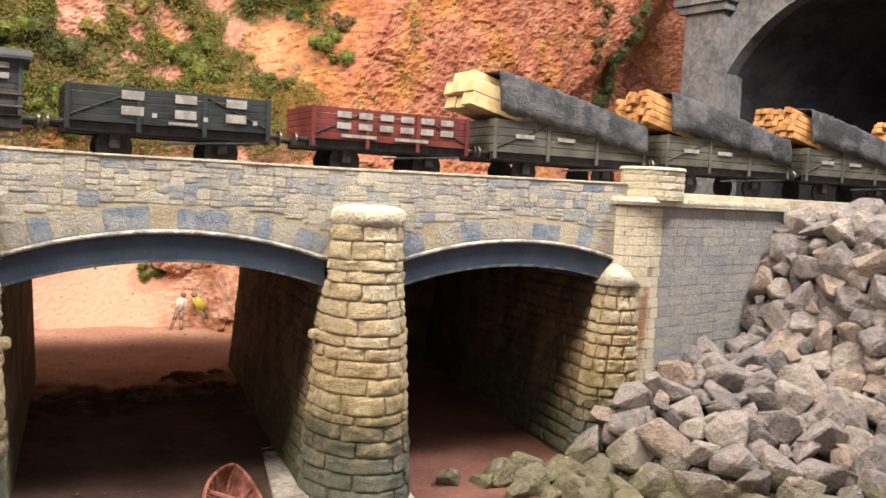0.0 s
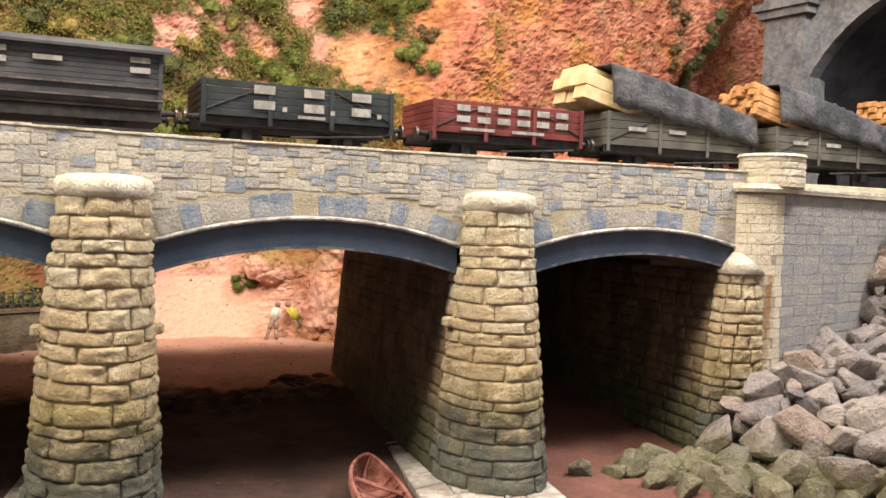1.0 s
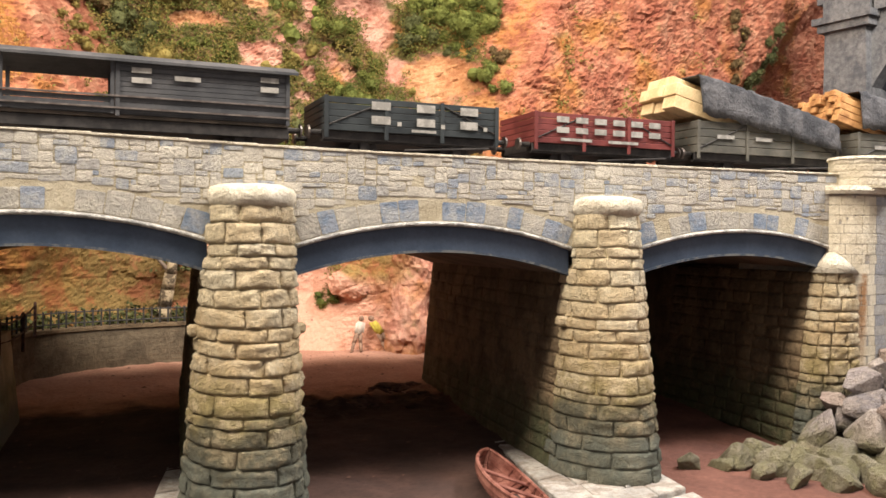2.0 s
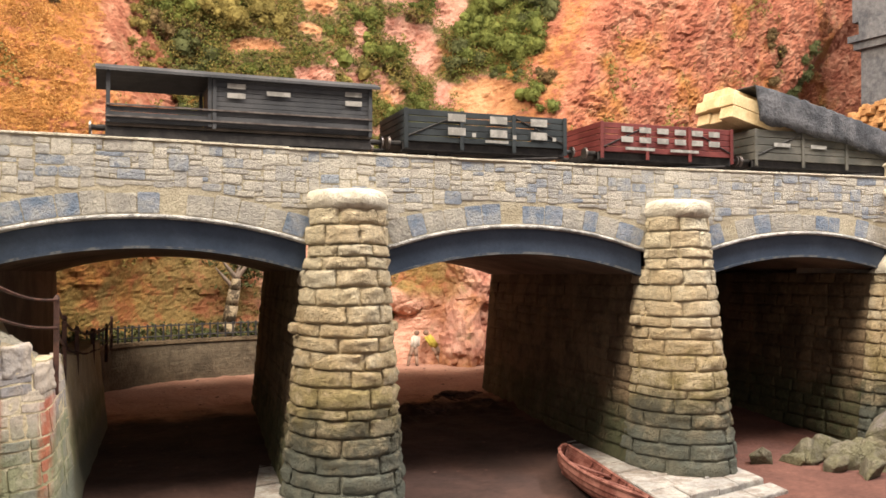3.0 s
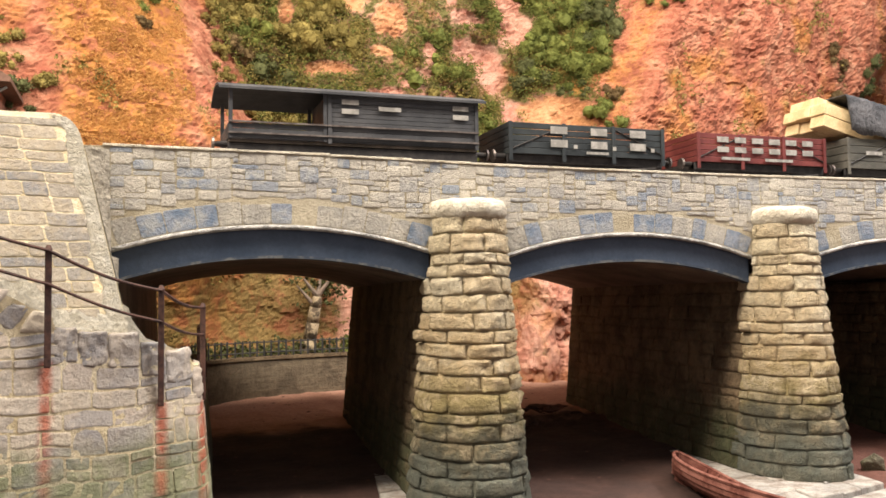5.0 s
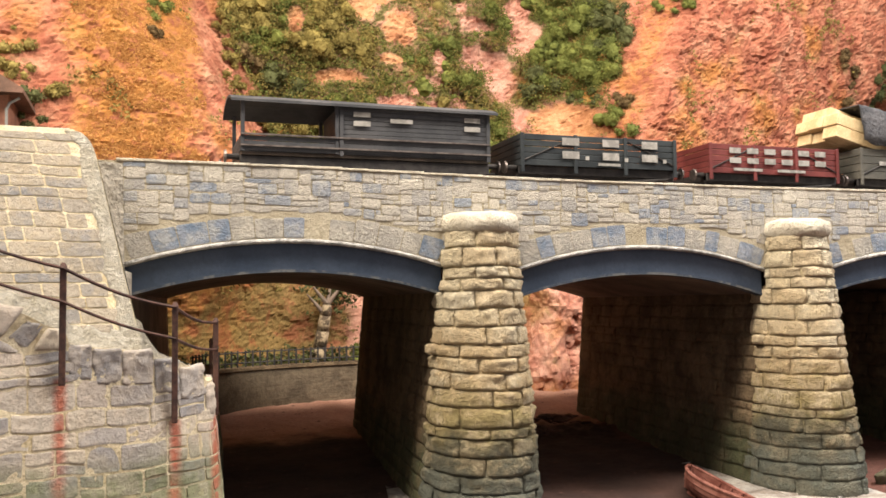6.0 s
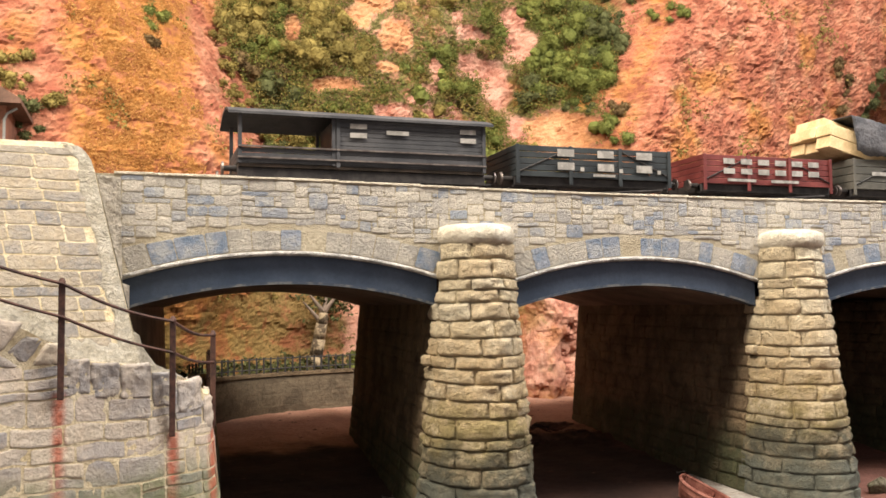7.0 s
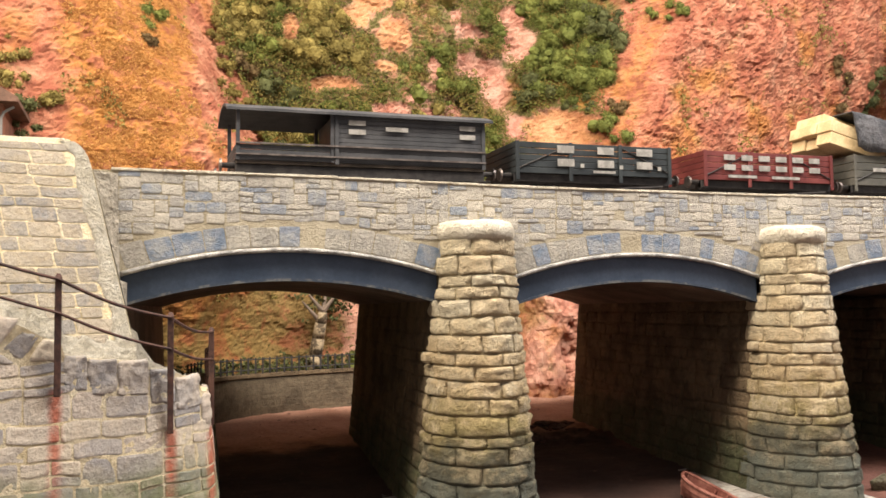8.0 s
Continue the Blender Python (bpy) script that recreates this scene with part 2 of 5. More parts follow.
mat_sheet = material("grey_wagon_sheet", [(0.2, (0.032, 0.033, 0.038)), (0.8, (0.095, 0.093, 0.098))], 1.4, 9, rough=0.7, bump=0.9, tone=0.4)
mat_timber = material("sawn_pine", [(0.2, (0.58, 0.42, 0.22)), (0.8, (0.72, 0.56, 0.32))], 2.0, 14, rough=0.7, bump=0.15)
mat_boat = material("weathered_red_planks", [(0.2, (0.125, 0.038, 0.026)), (0.8, (0.26, 0.11, 0.082))], 1.8, 12, rough=0.7, bump=0.3)
mat_trunk = material("pale_bark", [(0.35, (0.09, 0.065, 0.04)), (0.62, (0.36, 0.28, 0.175))], 2.5, 10, bump=0.6)
mat_mound = material("dark_weed", [(0.2, (0.065, 0.036, 0.029)), (0.8, (0.15, 0.078, 0.06))], 2.0, 10)


# ---- building helpers ----
def part(name, bm, mat, parent=None, label="", smooth=False):
    """Links a bmesh in prototype metres as one mesh object at model size."""
    bm.transform(Matrix.Scale(U, 4))
    if smooth:
        for f in bm.faces:
            f.smooth = True
    me = bpy.data.meshes.new(name)
    bm.to_mesh(me)
    bm.free()
    me.materials.append(mat)
    ob = new(name, me)
    if parent is not None:
        ob.parent = parent
    if label:
        ob["label"] = label
    return ob


def raw(name, verts, faces, mat, parent=None, smooth=False):
    me = bpy.data.meshes.new(name)
    me.from_pydata([(x * U, y * U, z * U) for x, y, z in verts], [], faces)
    if smooth:
        me.polygons.foreach_set("use_smooth", [True] * len(me.polygons))
    me.materials.append(mat)
    ob = new(name, me)
    if parent is not None:
        ob.parent = parent
    return ob


def thing(name, x=0.0, y=0.0, z=0.0, rz=0.0):
    ob = new(name)
    ob.empty_display_size = 0.005
    ob.matrix_basis = pose(x * U, y * U, z * U, 0, 0, rz)
    return ob


def add_box(bm, x0, x1, y0, y1, z0, z1, bevel=0.0):
    made = bmesh.ops.create_cube(bm, size=1.0, matrix=Matrix.LocRotScale(((x0 + x1) / 2, (y0 + y1) / 2, (z0 + z1) / 2), None, (x1 - x0, y1 - y0, z1 - z0)))
    if bevel:
        edges = list({e for v in made["verts"] for e in v.link_edges})
        bmesh.ops.bevel(bm, geom=edges, offset=bevel, segments=1, affect="EDGES")
    return bm


def box(x0, x1, y0, y1, z0, z1, bevel=0.0):
    return add_box(bmesh.new(), x0, x1, y0, y1, z0, z1, bevel)


def add_tube(bm, a, b, r0, r1=None, n=8):
    a, b = Vector(a), Vector(b)
    turn = (b - a).to_track_quat("Z", "Y").to_matrix().to_4x4()
    bmesh.ops.create_cone(bm, cap_ends=True, segments=n, radius1=r0, radius2=r0 if r1 is None else r1, depth=(b - a).length,
                          matrix=Matrix.Translation((a + b) / 2) @ turn)
    return bm


def sweep(points, r, n=6):
    """A bent round bar along points, as one closed surface."""
    bm = bmesh.new()
    pts = [Vector(p) for p in points]
    rings = []
    for i, p in enumerate(pts):
        way = (pts[min(i + 1, len(pts) - 1)] - pts[max(i - 1, 0)]).to_track_quat("Z", "Y")
        rings.append([bm.verts.new(p + way @ Vector((r * math.cos(a), r * math.sin(a), 0))) for a in (2 * math.pi * k / n for k in range(n))])
    for p, q in zip(rings, rings[1:]):
        for i in range(n):
            bm.faces.new((p[i], p[(i + 1) % n], q[(i + 1) % n], q[i]))
    bm.faces.new(rings[0][::-1])
    bm.faces.new(rings[-1])
    return bm


def tube(a, b, r0, r1=None, n=8):
    return add_tube(bmesh.new(), a, b, r0, r1, n)


def prism(outline, y0, y1, slant=0.0):
    """An outline in x and z drawn from y0 to y1; slant: x per y."""
    n = len(outline)
    verts = [(x, y0, z) for x, z in outline] + [(x + slant * (y1 - y0), y1, z) for x, z in outline]
    faces = [tuple(range(n))[::-1], tuple(range(n, 2 * n))] + [(i, (i + 1) % n, n + (i + 1) % n, n + i) for i in range(n)]
    bm = bmesh.new()
    vs = [bm.verts.new(v) for v in verts]
    for f in faces:
        bm.faces.new([vs[i] for i in f])
    bmesh.ops.recalc_face_normals(bm, faces=bm.faces[:])
    return bm


def stone(name, at, u0, u1, v0, v1, depth, rough, mat, parent, floor=None, gap=0.02, ns=(0, 0.14, 0.5, 0.86, 1), vs=(0, 0.22, 0.78, 1), soft=0.0, edge=0.35, pillow=0, fine=1.0):
    """One pillow-faced stone on a surface at(u, v, d). floor(u): a curve that cuts its lower edge."""
    u0, u1, v0, v1 = u0 + gap, u1 - gap, v0 + gap, v1 - gap
    k = random.uniform(0, 99)
    verts, ring = [], []
    for j, t in enumerate(vs):
        for i, s in enumerate(ns):
            u = u0 + (u1 - u0) * s
            lo = v0 if floor is None else max(v0, floor(u) + gap)
            v = lo + (v1 - lo) * t
            inner = 0 < i < len(ns) - 1 and 0 < j < len(vs) - 1
            rn = 0.7 * noise.noise((u * 3.1 + k, v * 4.3, k)) + 0.6 * fine * noise.noise((u * 8.0 + k, v * 9.0, k + 5)) + 0.35 * fine * noise.noise((u * 17.0 + k, v * 18.0, k + 9))
            d = depth * (edge + (1 - edge) * (1 - abs(2 * s - 1) ** pillow) * (1 - abs(2 * t - 1) ** pillow) if pillow else 1.0 if inner else edge) + rough * rn
            if not inner:
                u += 0.35 * rough * noise.noise((v * 5, k, u * 5))
                v += 0.35 * rough * noise.noise((k, u * 5, v * 5))
                if soft and i in (0, len(ns) - 1) and j in (0, len(vs) - 1):
                    u += soft * (u1 - u0) * (1 if i == 0 else -1)
                    v += soft * (v1 - lo) * (1 if j == 0 else -1)
            verts.append(at(u, v, d))
    w, h = len(ns), len(vs)
    faces = [(j * w + i, j * w + i + 1, (j + 1) * w + i + 1, (j + 1) * w + i) for j in range(h - 1) for i in range(w - 1)]
    ring = list(range(w)) + [j * w + w - 1 for j in range(1, h)] + [(h - 1) * w + i for i in range(w - 2, -1, -1)] + [j * w for j in range(h - 2, 0, -1)]
    base = len(verts)
    for n_, r in enumerate(ring):
        j, i = divmod(r, w)
        u = u0 + (u1 - u0) * ns[i]
        lo = v0 if floor is None else max(v0, floor(u) + gap)
        verts.append(at(u, lo + (v1 - lo) * vs[j], -0.07))
    m = len(ring)
    faces += [(ring[i], base + i, base + (i + 1) % m, ring[(i + 1) % m]) for i in range(m)]
    ob = raw(name, verts, faces, mat, parent)
    front = (w - 1) * (h - 1) if rough > 0.02 else 0
    ob.data.polygons.foreach_set("use_smooth", [i < front for i in range(len(faces))])
    return ob


def wavy(at, amount, seed):
    """The same surface with its courses bent a little up and down."""
    return lambda u, v, d: at(u, v + amount * (noise.noise((u * 0.9, v * 0.8, seed)) + 0.6 * noise.noise((u * 2.3, v * 1.1, seed + 3))), d)


def spans(a, b, lo, hi):
    """Cuts a to b into pieces of random length."""
    out, u = [], a
    while u < b - 1e-6:
        e = u + random.uniform(lo, hi)
        if b - e < lo * 0.6:
            e = b
        out.append((u, min(e, b)))
        u = out[-1][1]
    return out


# ---- bridge: plan ----
FACE, BACK, SLANT = 21.0, 34.2, 0.09
SPANS = [(-11.0, -3.62), (-1.58, 5.9), (8.0, 15.5)]
PIERS = [-2.62, 6.97]
CROWNS = [(6.32, 0.56), (6.25, 0.60), (6.22, 0.59)]
TOP = 8.02


def top_at(x):
    """Height of the parapet, which sags a little along the bridge."""
    return float(np.interp(x, [-11.5, -7.0, -1.0, 6.0, 15.5], [8.12, 8.10, 8.0, 7.99, 8.06]))


def arch_top(x, extra=0.0):
    """Height of the arch line; None outside the spans."""
    for (a, b), (crown, rise) in zip(SPANS, CROWNS):
        if a - 1e-6 <= x <= b + 1e-6:
            c, h = (a + b) / 2, (b - a) / 2
            r = (h * h + rise ** 2) / (2 * rise)
            return crown - r + math.sqrt(max(0.0, (r + extra) ** 2 - (x - c) ** 2))
    return None


def line_under(x):
    z = arch_top(x)
    return 5.3 if z is None else z


# facade wall, cut by the arches
xs = sorted({round(v, 3) for a, b in SPANS for v in np.linspace(a, b, 33)} | {-11.9, 15.9})
bm = bmesh.new()
cols = []
for x in xs:
    z = line_under(x)
    cols.append([bm.verts.new((x, y, zz)) for y, zz in ((FACE, z), (FACE, top_at(x) - 0.04), (FACE + 0.55, top_at(x) - 0.04), (FACE + 0.55, z))])
for p, q in zip(cols, cols[1:]):
    for i in range(4):
        bm.faces.new((p[i], q[i], q[(i + 1) % 4], p[(i + 1) % 4]))
bm.faces.new(cols[0])
bm.faces.new(cols[-1][::-1])
bmesh.ops.recalc_face_normals(bm, faces=bm.faces[:])
facade = part("wall_facade", bm, mat_facing)
tagged(facade, "pale mortared rubble bridge wall with three low arches", "bridge wall", kind="structure")

bm = bmesh.new()
for a, b in spans(-11.2, 15.5, 0.5, 0.9):
    j, z = random.uniform(-0.012, 0.012), top_at((a + b) / 2)
    add_box(bm, a, b, FACE - 0.035 + j, FACE + 0.6, z - 0.045, z + 0.012 + j * 0.8, 0.01)
part("coping", bm, mat_cap, facade, "thin pale coping along the parapet")

# girders and edge mouldings of the arches, and the soffits
for a, b in SPANS:
    px = list(np.linspace(a, b, 41))
    up = [(x, arch_top(x)) for x in px]
    low = [(x, arch_top(x) - 0.70) for x in px]
    girder = part("girder", prism(up + low[::-1], FACE + 0.10, FACE + 0.34), mat_girder, facade, "dark blue iron arch girder")
    lip = [(x, z - 0.02) for x, z in low] + [(x, z + 0.04) for x, z in low[::-1]]
    part("flange", prism(lip, FACE + 0.06, FACE + 0.36), mat_worn, girder)
    part("moulding", sweep([(x, FACE + 0.0, z + 0.005) for x, z in up], 0.058, 8), mat_edge, facade, "whitened rounded arch edge moulding", smooth=True)
    low = [(x, z + 0.03) for x, z in low]
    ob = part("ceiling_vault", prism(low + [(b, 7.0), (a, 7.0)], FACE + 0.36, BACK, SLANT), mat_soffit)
    tagged(ob, "dark brown soffit under the bridge arch", "arch soffit", kind="structure")

deck = part("floor_deck", prism([(-40, 6.98), (16.4, 6.98), (16.4, 7.5), (-40, 7.5)], FACE + 0.56, BACK + 0.4), mat_soil)
part("deck_end", prism([(16.41, 6.98), (40, 6.98), (40, 7.5), (16.41, 7.5)], 22.9, BACK + 0.4), mat_soil, deck)
tagged(deck, "dark ballasted railway deck over the bridge", "deck", kind="structure")


# ---- piers with rounded, battered fronts ----
def pier_width(z, side=-1):
    return 0.90 + 0.085 * (6.6 - z) if side < 0 else 0.86 + 0.055 * (6.6 - z)


ROUGH_U, ROUGH_V = (0, 0.06, 0.2, 0.36, 0.5, 0.64, 0.8, 0.94, 1), (0, 0.1, 0.3, 0.5, 0.7, 0.9, 1)
KNOBBY_U, KNOBBY_V = (0, 0.05, 0.13, 0.24, 0.37, 0.5, 0.63, 0.76, 0.87, 0.95, 1), (0, 0.08, 0.2, 0.38, 0.62, 0.8, 0.92, 1)
FLAT_U, FLAT_V = (0, 0.05, 0.35, 0.65, 0.95, 1), (0, 0.09, 0.5, 0.91, 1)
COURSES = [-0.34, 0.08, 0.47, 0.86, 1.26, 1.66, 1.90, 2.38, 2.79, 3.20, 3.53, 3.83, 4.26, 4.68, 5.11, 5.41, 5.69, 6.17, 6.60]
SIDE = BACK - FACE


def pier_at(cx):
    """Surface of a pier; u runs back to front along its left side, round the nose and back along its right side."""
    def at(u, v, d):
        left, right, nose = pier_width(v), pier_width(v, 1), 0.84 + 0.165 * (6.6 - v)
        if u < 0:
            return (cx - left - d + SLANT * -u, FACE - u, v)
        if u > math.pi:
            return (cx + right + d + SLANT * (u - math.pi), FACE + (u - math.pi), v)
        w = left if u < math.pi / 2 else right
        return (cx - (w + d) * math.cos(u), FACE - (nose + d) * math.sin(u), v)
    return at


for n_, cx in enumerate(PIERS):
    at = pier_at(cx)
    outline = [-SIDE] + [i * math.pi / 32 for i in range(33)] + [math.pi + SIDE]
    proud = (0.09, 0.07)[n_]
    verts, faces = [], []
    for v in (-0.6, 5.2, 6.62):
        verts += [at(u, v, -0.006 if 0.0 <= u <= math.pi + 1e-6 else 0.0) for u in outline]
    w = len(outline)
    faces = [(j * w + i, j * w + (i + 1) % w, (j + 1) * w + (i + 1) % w, (j + 1) * w + i) for j in range(1) for i in range(w)]
    faces += [(w + i, w + i + 1, 2 * w + i + 1, 2 * w + i) for i in range(1, w - 2)]
    faces += [tuple(range(w, 2 * w))[::-1]]
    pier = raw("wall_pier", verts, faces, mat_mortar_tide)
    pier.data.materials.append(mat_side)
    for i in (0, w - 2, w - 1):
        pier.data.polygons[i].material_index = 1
    tagged(pier, "battered stone bridge pier with rounded rock-faced cutwater, algae at its foot", "bridge pier", "bridge piers", "structure")
    # cap stone
    bm = bmesh.new()
    rings = []
    for r, z in ((0.90, 6.54), (0.97, 6.60), (1.02, 6.72), (1.01, 6.86), (0.95, 6.98), (0.74, 7.05), (0.4, 7.08)):
        ring = []
        for i in range(40):
            a = math.pi * i / 39
            k = noise.noise((math.cos(a) * 3 + n_ * 7, math.sin(a) * 3, z * 2.5)) * 0.05
            ring.append(bm.verts.new((cx - (r + k) * math.cos(a), FACE + 0.02 - (r + k) * math.sin(a), z + k * 0.6)))
        rings.append(ring)
    for p, q in zip(rings, rings[1:]):
        for i in range(39):
            bm.faces.new((p[i], p[i + 1], q[i + 1], q[i]))
    bm.faces.new(rings[-1])
    bm.faces.new(rings[0][::-1])
    part("cap_stone", bm, mat_cap, pier, "rounded pale cement cap", smooth=True)
    for row, (v0, v1) in enumerate(zip(COURSES, COURSES[1:])):
        cuts = [-0.5, 0.12, 1.2, 2.1, 2.75, math.pi + 0.3] if row % 2 else [-0.45, 0.68, 1.7, 2.4, math.pi + 0.3]
        cuts = [c + random.uniform(-0.16, 0.16) for c in cuts]
        for a, b in zip(cuts, cuts[1:]):
            if v0 >= 5.0:
                a, b = max(a, 0.0), min(b, math.pi)
            if b - a > 0.12:
                stone("stone", wavy(at, 0.03, 1.0 + n_), a, b, v0, v1, proud * random.uniform(0.85, 1.2), proud, mat_pier, pier,
                      gap=0.012, ns=KNOBBY_U, vs=KNOBBY_V, edge=0.3, pillow=9, fine=1.05, soft=0.025)
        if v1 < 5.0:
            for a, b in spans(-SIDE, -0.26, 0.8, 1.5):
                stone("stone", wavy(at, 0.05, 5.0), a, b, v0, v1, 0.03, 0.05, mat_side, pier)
    for side in (-1, 1):
        x = cx + side * (pier_width(3.7, side) + 0.12)
        bm = box(x - 0.16, x + 0.16, FACE - 0.12, FACE + 0.2, 3.58, 3.84, 0.06)
        part("corbel", bm, mat_pier, pier)
    # plinth slabs at the foot
    plinth = thing("plinth", 0, 0, 0)
    tagged(plinth, "pale concrete slab plinth round the pier foot", "plinth", kind="structure")
    corner, e1, e2 = Vector((cx - 2.97, 17.32, 0)), Vector((0.958, 0.286, 0)), Vector((0.19, 0.98, 0))
    rows = [(b, 1.0, -0.29, 0.0, 4.0) for b in (0, 1.02, 2.04, 3.06, 4.1, 5.15, 6.2, 7.3, 8.4)] + [(-0.85, 0.83, -0.44, 0.9, 4.3)]
    for back, deep, top, s0, s1 in rows:
        for a, b in spans(s0, s1, 0.75, 1.2):
            if 1.6 < back and 1.2 < a:
                continue
            z = top + random.uniform(-0.02, 0.02)
            foot = [corner + e1 * p + e2 * r for p, r in ((a + 0.012, back), (b - 0.012, back), (b - 0.012, back + deep), (a + 0.012, back + deep))]
            verts = [(p.x, p.y, -0.9) for p in foot] + [(p.x, p.y, z - 0.03) for p in foot]
            mid_ = sum(foot, Vector()) / 4
            verts += [(p.x + (mid_.x - p.x) * 0.05, p.y + (mid_.y - p.y) * 0.05, z) for p in foot]
            raw("slab", verts, [(j * 4 + i, j * 4 + (i + 1) % 4, j * 4 + 4 + (i + 1) % 4, j * 4 + 4 + i) for j in range(2) for i in range(4)] + [(8, 9, 10, 11)], mat_plinth, plinth)

# ---- facade stones: arch rings, then rubble courses up to the coping ----
face_at = lambda u, v, d: (u, FACE - d, v)
RING = 0.64


def ring_top(x):
    z = arch_top(x)
    return 5.2 if z is None else arch_top(x, RING) if arch_top(x) > 5.75 else arch_top(x) + RING * 0.95


for a, b in SPANS:
    for u0, u1 in spans(a + 0.12, b - 0.1, 0.40, 0.66):
        def ring_at(u, v, d):
            c = min(max(u, a), b)
            lean = (u - (a + b) / 2) / 11.0
            return (u + lean * v * RING, FACE - d, arch_top(c) + 0.08 + v * (ring_top(c) - arch_top(c) - 0.09))
        if random.random() < 0.92:
            stone("voussoir", ring_at, u0, u1, 0, random.uniform(0.82, 1.0), random.uniform(0.005, 0.014), 0.005,
                  mat_blue if random.random() < 0.38 else mat_grey, facade, gap=random.uniform(0.009, 0.015), ns=(0, 0.06, 0.5, 0.94, 1), vs=(0, 0.06, 0.5, 0.94, 1), soft=0.03, edge=0.8)

# rubble of mixed sizes, fitted together cell by cell
CW, CH = 0.155, 0.128
nx, nz = int(26.5 / CW), int((TOP - 0.08 - 5.72) / CH)
taken = [[False] * nx for _ in range(nz)]
for k in range(nz - 1, -1, -1):
    for i in range(nx):
        if taken[k][i]:
            continue
        wide, tall = random.choice(((2, 1), (3, 1), (4, 1), (2, 2), (3, 2), (3, 2), (4, 2), (2, 2), (3, 2), (2, 1), (3, 3)))
        tall = min(tall, k + 1)
        free = 0
        while free < wide and i + free < nx and all(not taken[k - q][i + free] for q in range(tall)):
            free += 1
        if free < 2:
            tall = 1
            free = max(free, 1)
        for q in range(tall):
            for r in range(free):
                taken[k - q][i + r] = True
        x0, x1 = -11.05 + i * CW, -11.05 + (i + free) * CW
        z1, z0 = TOP - 0.08 - (nz - 1 - k) * CH, TOP - 0.08 - (nz - 1 - k + tall) * CH
        mid = (x0 + x1) / 2
        z0, z1 = z0 + top_at(mid) - TOP + 0.02, z1 + top_at(mid) - TOP + 0.02
        z0 = max(z0, max(ring_top(x0), ring_top(x1), ring_top(mid)) + 0.02)
        if z1 - z0 < 0.085 or x1 > 15.35 or random.random() < 0.01 or (any(abs(mid - p) < 0.75 for p in PIERS) and z0 < 6.75):
            continue
        x0, x1, z0, z1 = x0 + random.uniform(-0.025, 0.025), x1 + random.uniform(-0.025, 0.025), z0 + random.uniform(-0.012, 0.014), z1 + random.uniform(-0.014, 0.012)
        stone("stone", wavy(face_at, 0.035, 6.0), x0, x1, z0, z1, random.uniform(0.006, 0.022), 0.006, mat_rubble, facade, gap=random.uniform(0.006, 0.013),
              ns=(0, 0.13, 0.5, 0.87, 1), vs=(0, 0.18, 0.82, 1), soft=random.choice((0.02, 0.03, 0.04, 0.09)), edge=0.75)

# ---- abutment and turret beyond the third arch ----
abut = thing("wall_abutment")
tagged(abut, "ashlar abutment with shade-grey face, cream rounded corner, ledge and round turret", "abutment", kind="structure")


def abut_at(u, v, d):
    """u: along the round corner, then the flat face."""
    r = 1.0
    if u < r * math.pi / 2:
        a = u / r
        return (15.95 - (r + d) * math.cos(a) + 0.05, 21.0 - (0.62 + d) * math.sin(a) - 0.0, v)
    return (16.0 + u - r * math.pi / 2, 20.38 + 0.24 * (u - r * math.pi / 2) - d, v)


us = [0, 0.26, 0.52, 0.78, 1.05, 1.31, math.pi / 2, 8.86]
verts = [abut_at(u, z, 0) for z in (-0.5, 7.42) for u in us] + [(23.3, 25, -0.5), (15.0, 25, -0.5), (23.3, 25, 7.42), (15.0, 25, 7.42)]
w = len(us)
faces = [(i, i + 1, w + i + 1, w + i) for i in range(w - 1)] + [tuple(range(w, 2 * w)) + (2 * w + 2, 2 * w + 3), (w - 1, 2 * w, 2 * w + 2, 2 * w - 1), (0, w, 2 * w + 3, 2 * w + 1)]
raw("core", verts, faces, mat_tower, abut)
v = 1.0
while v < 7.35:
    h = random.uniform(0.27, 0.34)
    edge_ = 1.95 + random.uniform(-0.06, 0.06)
    for a, b in spans(random.uniform(-0.4, 0.0), edge_, 0.5, 0.95) + spans(edge_, 8.84, 0.5, 0.95):
        stone("stone", wavy(abut_at, 0.02, 9.0), max(a, 0.0), b, v, min(v + h, 7.40), random.uniform(0.004, 0.016), 0.008, mat_cream if b < edge_ + 0.01 else mat_abut, abut,
              gap=random.uniform(0.006, 0.011), ns=FLAT_U, vs=FLAT_V, edge=0.8, soft=0.01)
    v += h
bm = bmesh.new()
prof = [abut_at(u, 0, 0.16)[:2] for u in us[:-1]] + [(23.4, 21.98), (23.4, 23.6), (15.0, 23.6)]
lo = [bm.verts.new((x, y, 7.42)) for x, y in prof]
mid = [bm.verts.new((x + (0.03 if x > 20 else -0.03 * (x < 16.5)), y - 0.04 * (y < 21.5), 7.52)) for x, y in prof]
hi = [bm.verts.new((x, y, 7.66)) for x, y in prof]
for p, q in ((lo, mid), (mid, hi)):
    for i in range(len(prof)):
        bm.faces.new((p[i], p[(i + 1) % len(prof)], q[(i + 1) % len(prof)], q[i]))
bm.faces.new(hi)
bm.faces.new(lo[::-1])
bmesh.ops.recalc_face_normals(bm, faces=bm.faces[:])
part("ledge", bm, mat_cap, abut, "pale rounded stone ledge")
turret = part("turret", tube((16.35, 21.05, 7.6), (16.35, 21.05, 8.5), 0.97, 0.95, 28), mat_mortar, abut)
tur_at = lambda u, v, d: (16.35 - (0.96 + d) * math.cos(u), 21.05 - (0.96 + d) * math.sin(u), v)
